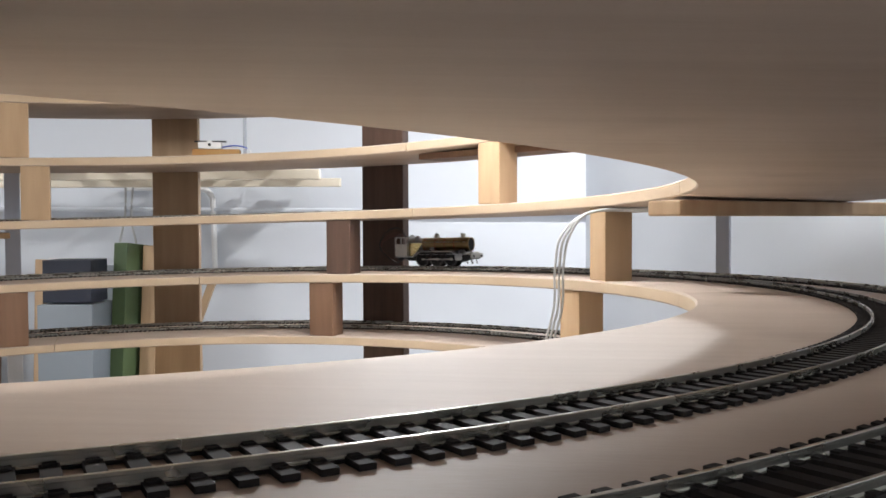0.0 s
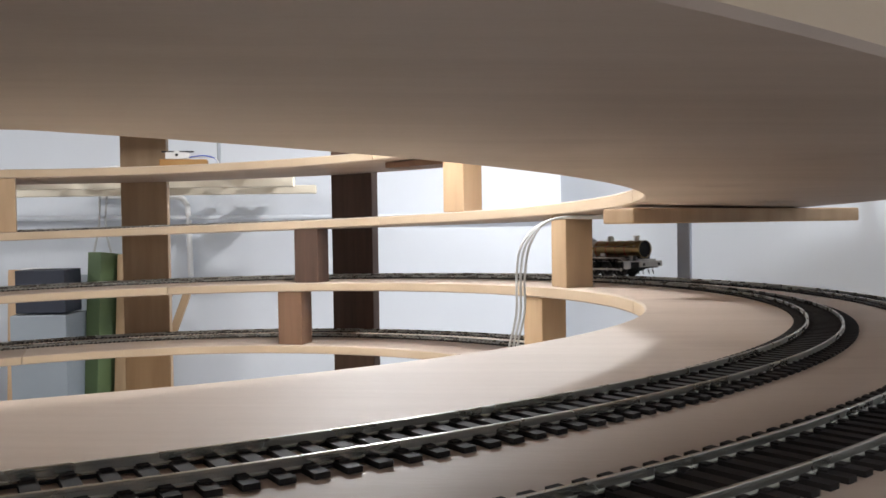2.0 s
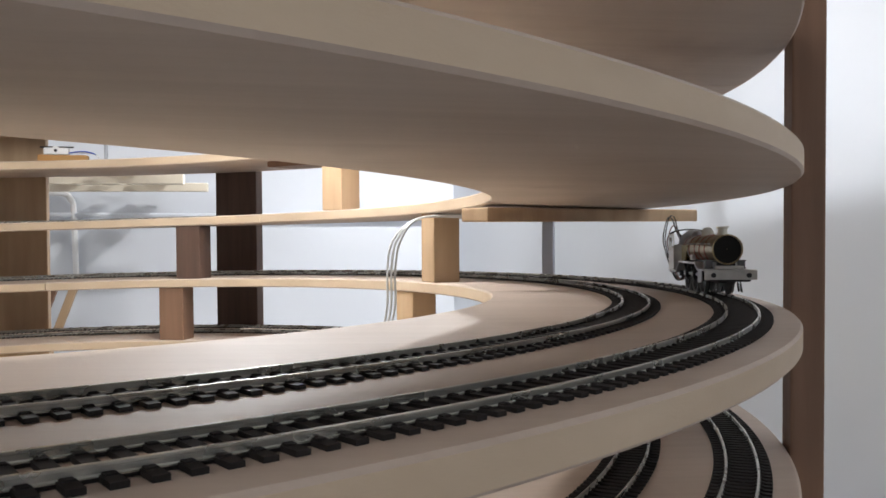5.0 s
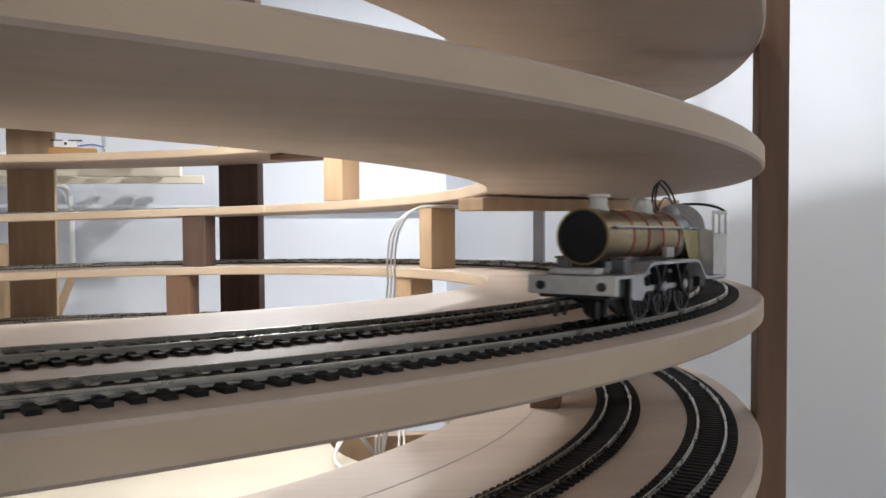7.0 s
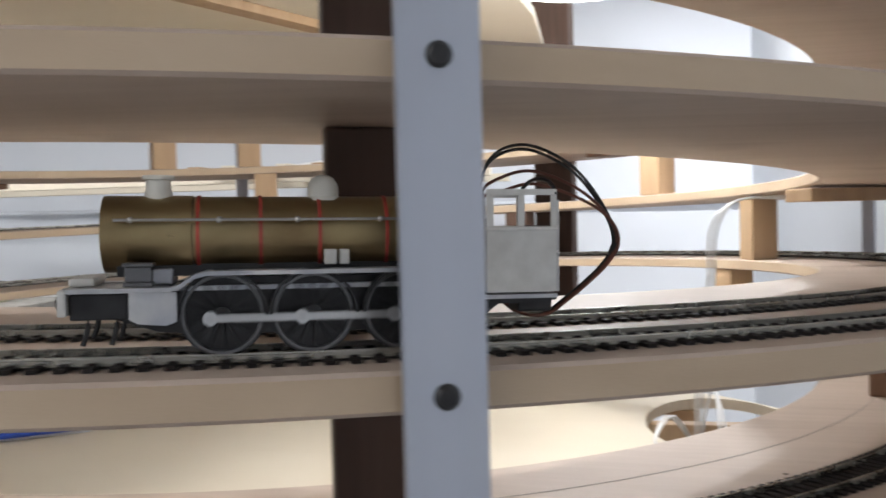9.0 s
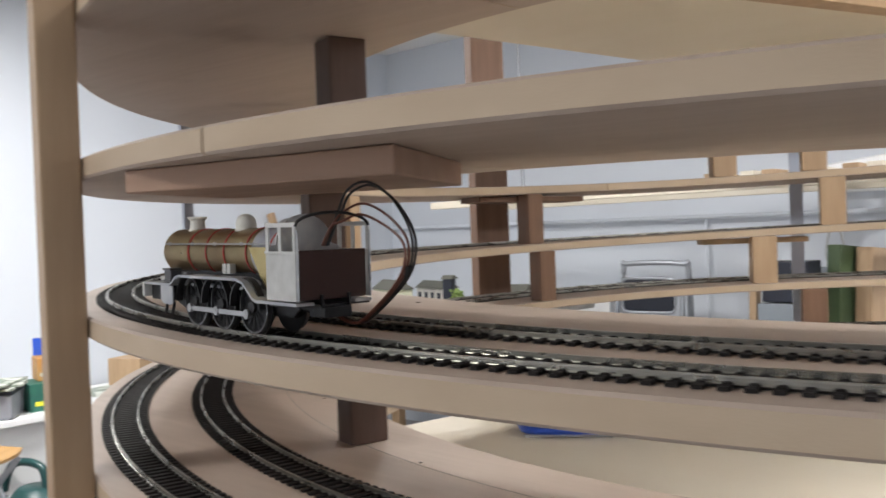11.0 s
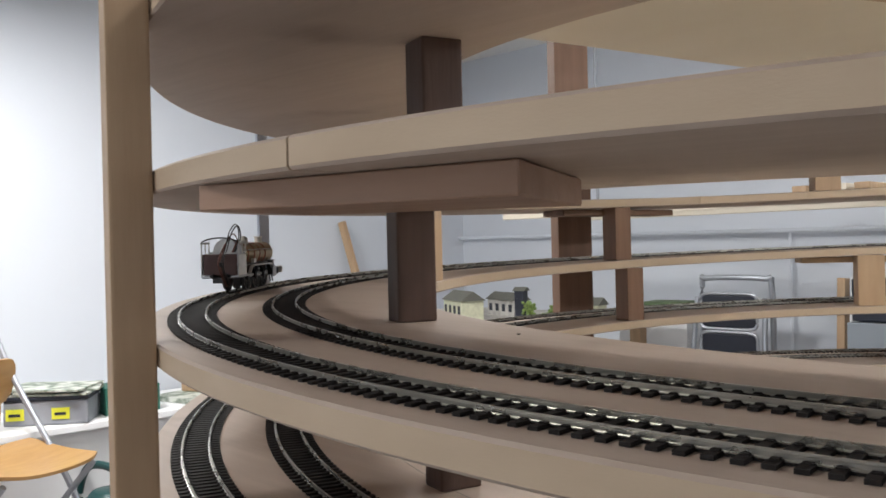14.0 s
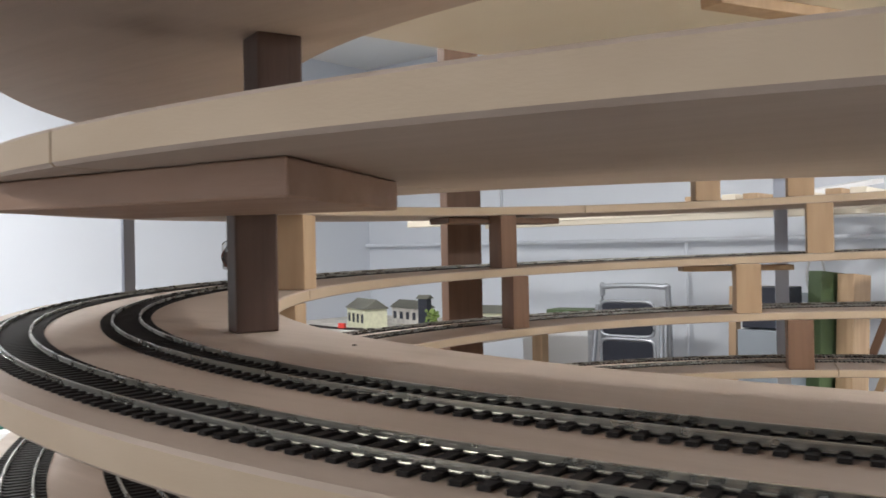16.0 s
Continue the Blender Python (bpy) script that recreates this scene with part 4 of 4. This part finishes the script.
def second_layout():
    root = new("layout_table")
    tagged(root, "model railway table with scenic ground on plain legs", "table")
    bm = bmesh.new()
    box(bm, -2.95, -1.75, 1.55, 2.35, -0.285, -0.255, 0.004)
    part("tabletop", bm, SCENIC, root, "grey scenic ground")
    for x in (-2.85, -1.85):
        for y in (1.65, 2.25):
            bm = bmesh.new()
            box(bm, x - 0.025, x + 0.025, y - 0.025, y + 0.025, FLOOR_Z, -0.2855, 0.003)
            part("leg", bm, PINE, root)

    def house(x, y, w, d, h, wall, turn, label, roofm=SLATE):
        r = new("model_house")
        r.matrix_basis = pose(x, y, -0.2545, 0, 0, turn)
        tagged(r, label, "model building", group="model houses")
        bm = bmesh.new()
        box(bm, -w / 2, w / 2, -d / 2, d / 2, 0, h, 0.001)
        part("wall", bm, wall, r)
        bm = bmesh.new()
        e = 0.008
        a = [bm.verts.new((sx * (w / 2 + e), sy * (d / 2 + e), h + 0.0005)) for sx, sy in ((-1, -1), (1, -1), (1, 1), (-1, 1))]
        b = [bm.verts.new((sx * (w / 2 + e), 0, h + d * 0.4)) for sx in (-1, 1)]
        bm.faces.new(a[::-1]), bm.faces.new((a[0], a[1], b[1], b[0])), bm.faces.new((a[2], a[3], b[0], b[1])), bm.faces.new((a[3], a[0], b[0])), bm.faces.new((a[1], a[2], b[1]))
        part("roof", bm, roofm, r)
        for i in range(4):
            bm = bmesh.new()
            x0 = -w / 2 + w * (i + 0.3) / 4
            box(bm, x0, x0 + w * 0.11, -d / 2 - 0.002, -d / 2 + 0.002, h * 0.3, h * 0.75)
            part("window", bm, NAVY, r, "dark window")

    house(-2.40, 1.78, 0.20, 0.10, 0.08, PALEBUILD, -24, "pale cream model station building with a dark roof")
    house(-2.36, 2.02, 0.22, 0.08, 0.07, SCENIC, -18, "long grey model shed with a dark roof")
    house(-2.14, 1.85, 0.04, 0.04, 0.12, NAVY, 12, "tall dark blue model building")
    house(-2.00, 2.12, 0.12, 0.08, 0.05, PALEBUILD, 8, "small pale model building")
    rng = random.Random(4)
    for x, y, h in ((-2.06, 1.80, 0.08), (-2.00, 1.88, 0.06), (-2.62, 2.05, 0.05), (-1.94, 1.76, 0.04)):
        tr = new("model_tree")
        tr.matrix_basis = pose(x, y, -0.2545)
        tagged(tr, "small bright green model tree with ragged crown", "model tree", group="model trees")
        bm = bmesh.new()
        rod(bm, (0, 0, 0), (0, 0, h * 0.6), 0.003, 7, 0.0015)
        part("trunk", bm, MIDBROWN, tr)
        bm = bmesh.new()
        for i in range(60):
            a, rr, z = rng.uniform(0, 2 * PI), rng.uniform(0, h * 0.34), rng.uniform(h * 0.3, h)
            s = rng.uniform(0.004, 0.009)
            bmesh.ops.create_icosphere(bm, subdivisions=1, radius=s, matrix=pose(rr * math.cos(a), rr * math.sin(a), z, rng.uniform(0, 90), 0, 0))
        part("crown", bm, LEAF, tr)
    bm = bmesh.new()
    tube(bm, bend([(-2.7, 1.7, -0.253), (-2.45, 1.66, -0.253), (-2.2, 1.72, -0.253), (-1.9, 1.9, -0.253)], 10), 0.004, 6)
    tube(bm, bend([(-2.7, 1.73, -0.253), (-2.45, 1.69, -0.253), (-2.2, 1.75, -0.253), (-1.9, 1.93, -0.253)], 10), 0.004, 6)
    tagged(finish("layout_rail", bm, SLEEPER), "dark curved toy rails on the scenic table", "railway track")
    simple("red_wagon", (0.03, 0.016, 0.02), REDBAG, (-2.42, 1.655, -0.249), "small red model wagon", "model wagon", 8, 0.001)


second_layout()
simple("white_cabinet", (0.34, 0.30, 0.76), WHITE, (-1.92, 2.62, FLOOR_Z), "white cabinet against the wall", "cabinet")
simple("dark_case", (0.20, 0.14, 0.05), OLIVE, (-1.87, 2.55, FLOOR_Z + 0.7605), "flat dark green case on the white cabinet", "case", 10)


# ---------- small things on the spiral ----------
def deck_cables():
    for k in range(3):
        bm = bmesh.new()
        o = 0.004 * k
        tube(bm, bend([(0.575, 0.10 + o, 0.0478), (0.535, 0.135 + o, 0.0455 - o * 0.3), (0.487, 0.15 + o, 0.042), (0.468 - o, 0.155, 0.020), (0.462 - o, 0.158, -0.012), (0.462 - o, 0.165, -0.05),
                       (0.455 - o, 0.185, -0.095), (0.452 - o, 0.20, -0.16), (0.45 - o, 0.21, BASE_Z - 0.03)], 8), 0.0012, 8)
        tagged(finish("cable", bm, WIRE_GREY, smooth=True), "grey cable hanging down inside the spiral", "cable", group="cables in the spiral")
    for k in range(2):
        bm = bmesh.new()
        o = 0.006 * k
        tube(bm, bend([(0.45, 0.30, BASE_Z - 0.02), (0.42 - o, 0.24, BASE_Z + 0.03), (0.395, 0.19 + o, BASE_Z + 0.012), (0.41, 0.165 + o, BASE_Z + 0.003), (0.45, 0.168 + o, BASE_Z + 0.003), (0.475 - o, 0.20, BASE_Z + 0.02), (0.47, 0.27, BASE_Z + 0.06), (0.46, 0.32, BASE_Z - 0.02)], 8), 0.0016, 8)
        tagged(finish("cable", bm, WHITE, smooth=True), "white cable looped out of a hole in the board", "cable", group="cables in the spiral")


deck_cables()


def blue_tray():
    root = new("blue_tray")
    root.matrix_basis = pose(-0.47, 0.215, BASE_Z + 0.0005, 0, 0, 35)
    tagged(root, "flat white tray with a blue plastic rim", "tray")
    bm = bmesh.new()
    box(bm, -0.095, 0.095, -0.065, 0.065, 0, 0.004, 0.001)
    part("bottom", bm, WHITE, root)
    bm = bmesh.new()
    loop = [(0.1 * math.copysign(abs(math.cos(a)) ** 0.35, math.cos(a)), 0.07 * math.copysign(abs(math.sin(a)) ** 0.35, math.sin(a)), 0.010) for a in [2 * PI * i / 60 + 0.01 for i in range(61)]]
    tube(bm, loop, 0.0055, 8)
    part("rim", bm, BLUE, root, "shiny blue rim", True)


blue_tray()


def point_motor():
    root = new("turnout_motor")
    p = spot(182.4 + 360, 0.56)
    root.matrix_basis = Matrix.Translation(p) @ Matrix.Rotation(radians(8), 4, "Z")
    tagged(root, "small white turnout motor with orange base and blue wires", "turnout motor")
    bm = bmesh.new()
    box(bm, -0.03, 0.035, -0.012, 0.012, 0.0003, 0.010, 0.001)
    part("base", bm, ORANGE, root, "orange base")
    bm = bmesh.new()
    box(bm, -0.022, 0.010, -0.013, 0.013, 0.0102, 0.020, 0.002)
    rod(bm, (-0.006, -0.0135, 0.016), (-0.006, 0.0135, 0.016), 0.006, 14)
    part("housing", bm, WHITE, root, "white plastic housing")
    bm = bmesh.new()
    box(bm, -0.028, 0.016, -0.002, 0.002, 0.0205, 0.0225)
    rod(bm, (-0.006, -0.0145, 0.016), (-0.006, -0.0136, 0.016), 0.0022, 10)
    part("lever", bm, BLACK, root, "dark lever")
    for k in range(2):
        bm = bmesh.new()
        tube(bm, bend([(0.010, -0.006, 0.013), (0.030, -0.010 - 0.003 * k, 0.013 + 0.002 * k), (0.046, -0.012, 0.011), (0.052, -0.008, 0.002)], 6), 0.0009, 6)
        part("wire", bm, BLUE if k else WHITE, root, "", True)


point_motor()

# screws and dark knots on the boards
rng = random.Random(7)
for d, r in ((12, 0.55), (-330, 0.55), (-350, 0.56), (-390, 0.545), (-405, 0.6), (-300, 0.55)):
    bm = bmesh.new()
    rod(bm, (0, 0, 0.0001), (0, 0, 0.0006), 0.0010, 10, 0.0008)
    ob = finish("screw", bm, SCREWM)
    ob.matrix_basis = Matrix.Translation(spot(d, r + rng.uniform(-0.01, 0.01)))
    tagged(ob, "small dark screw head in the plywood deck", "screw", group="screws in the deck")


# Shade, socket and cable for the invented lamp above the spiral.
def inner_fill():
    root = new("inner_fill_lamp")
    root.matrix_basis = pose(*INNER_FILL)
    tagged(root, "invented fill lamp, unseen, with a white shade hanging over the spiral", "lamp")
    bm = bmesh.new()
    rows = [[bm.verts.new((r * math.cos(2 * PI * k / 32), r * math.sin(2 * PI * k / 32), z)) for k in range(32)] for r, z in ((0.085, 0.005), (0.06, 0.035), (0.03, 0.058), (0.028, 0.060), (0.062, 0.037), (0.088, 0.006))]
    for ra, rb in zip(rows, rows[1:] + rows[:1]):
        for k in range(32):
            bm.faces.new((ra[k], ra[(k + 1) % 32], rb[(k + 1) % 32], rb[k]))
    part("shade", bm, WHITE, root, "white lamp shade", True)
    bm = bmesh.new()
    lathe(bm, 0, 0, [(20, 58), (22, 70), (16, 100), (6, 108)])
    part("socket", bm, WHITE, root, "white lamp socket", True)
    bm = bmesh.new()
    tube(bm, [(0, 0, 0.107), (0, 0, CEIL_Z - INNER_FILL[2])], 0.003)
    part("cable", bm, WHITE, root, "", True)


inner_fill()


# ---------- the tracks, with their single sleepers ----------
for a, b in zip(TRACK_ENDS, TRACK_ENDS[1:]):
    near = a in (-75,)
    for r in (RTO, RTI):
        track(a, b, r, near)

START_DEG, DEG_PER_S = -149.3, 14.2

UNEVEN = ((0, 1, 2, 3, 4, 4.5, 5.8, 7, 7.5, 8, 8.5, 9, 9.5, 10, 11, 15, 16), (-0.6, -0.1, 0.8, 0.6, -0.6, -0.7, 0.9, 2.2, 1.1, 0.0, -0.55, -1.1, -1.3, -0.2, 0, 0.7, 0.7))


def motions():
    grade = math.degrees(math.atan(P / (2 * PI * RTO)))
    rows = []
    for i in range(33):
        t = i * 0.5
        d = START_DEG + DEG_PER_S * t + float(np.interp(t, *UNEVEN))
        p = spot(d, RTO, RAIL_TOP)
        rows.append((t, Matrix.Translation(p) @ Matrix.Rotation(PI - radians(d), 4, "Z") @ Matrix.Rotation(-radians(grade), 4, "Y")))
    walk(LOCO, rows)
    spin = radians(DEG_PER_S) * RTO / (WHEEL_R * 0.001)
    n = 240
    for wheel, ax in WHEELS:
        walk(wheel, [(16 * i / n, Matrix.Translation(mm(ax, 0, WHEEL_R)) @ Matrix.Rotation(spin * (16 * i / n - 9.5) + radians(116), 4, "Y")) for i in range(n + 1)])
    for bar in RODS:
        rows = []
        for i in range(n + 1):
            an = spin * (16 * i / n - 9.5) + radians(116)
            rows.append((16 * i / n, pose(THROW * 0.001 * math.cos(an), 0, WHEEL_R * 0.001 - THROW * 0.001 * math.sin(an))))
        walk(bar, rows)


motions()
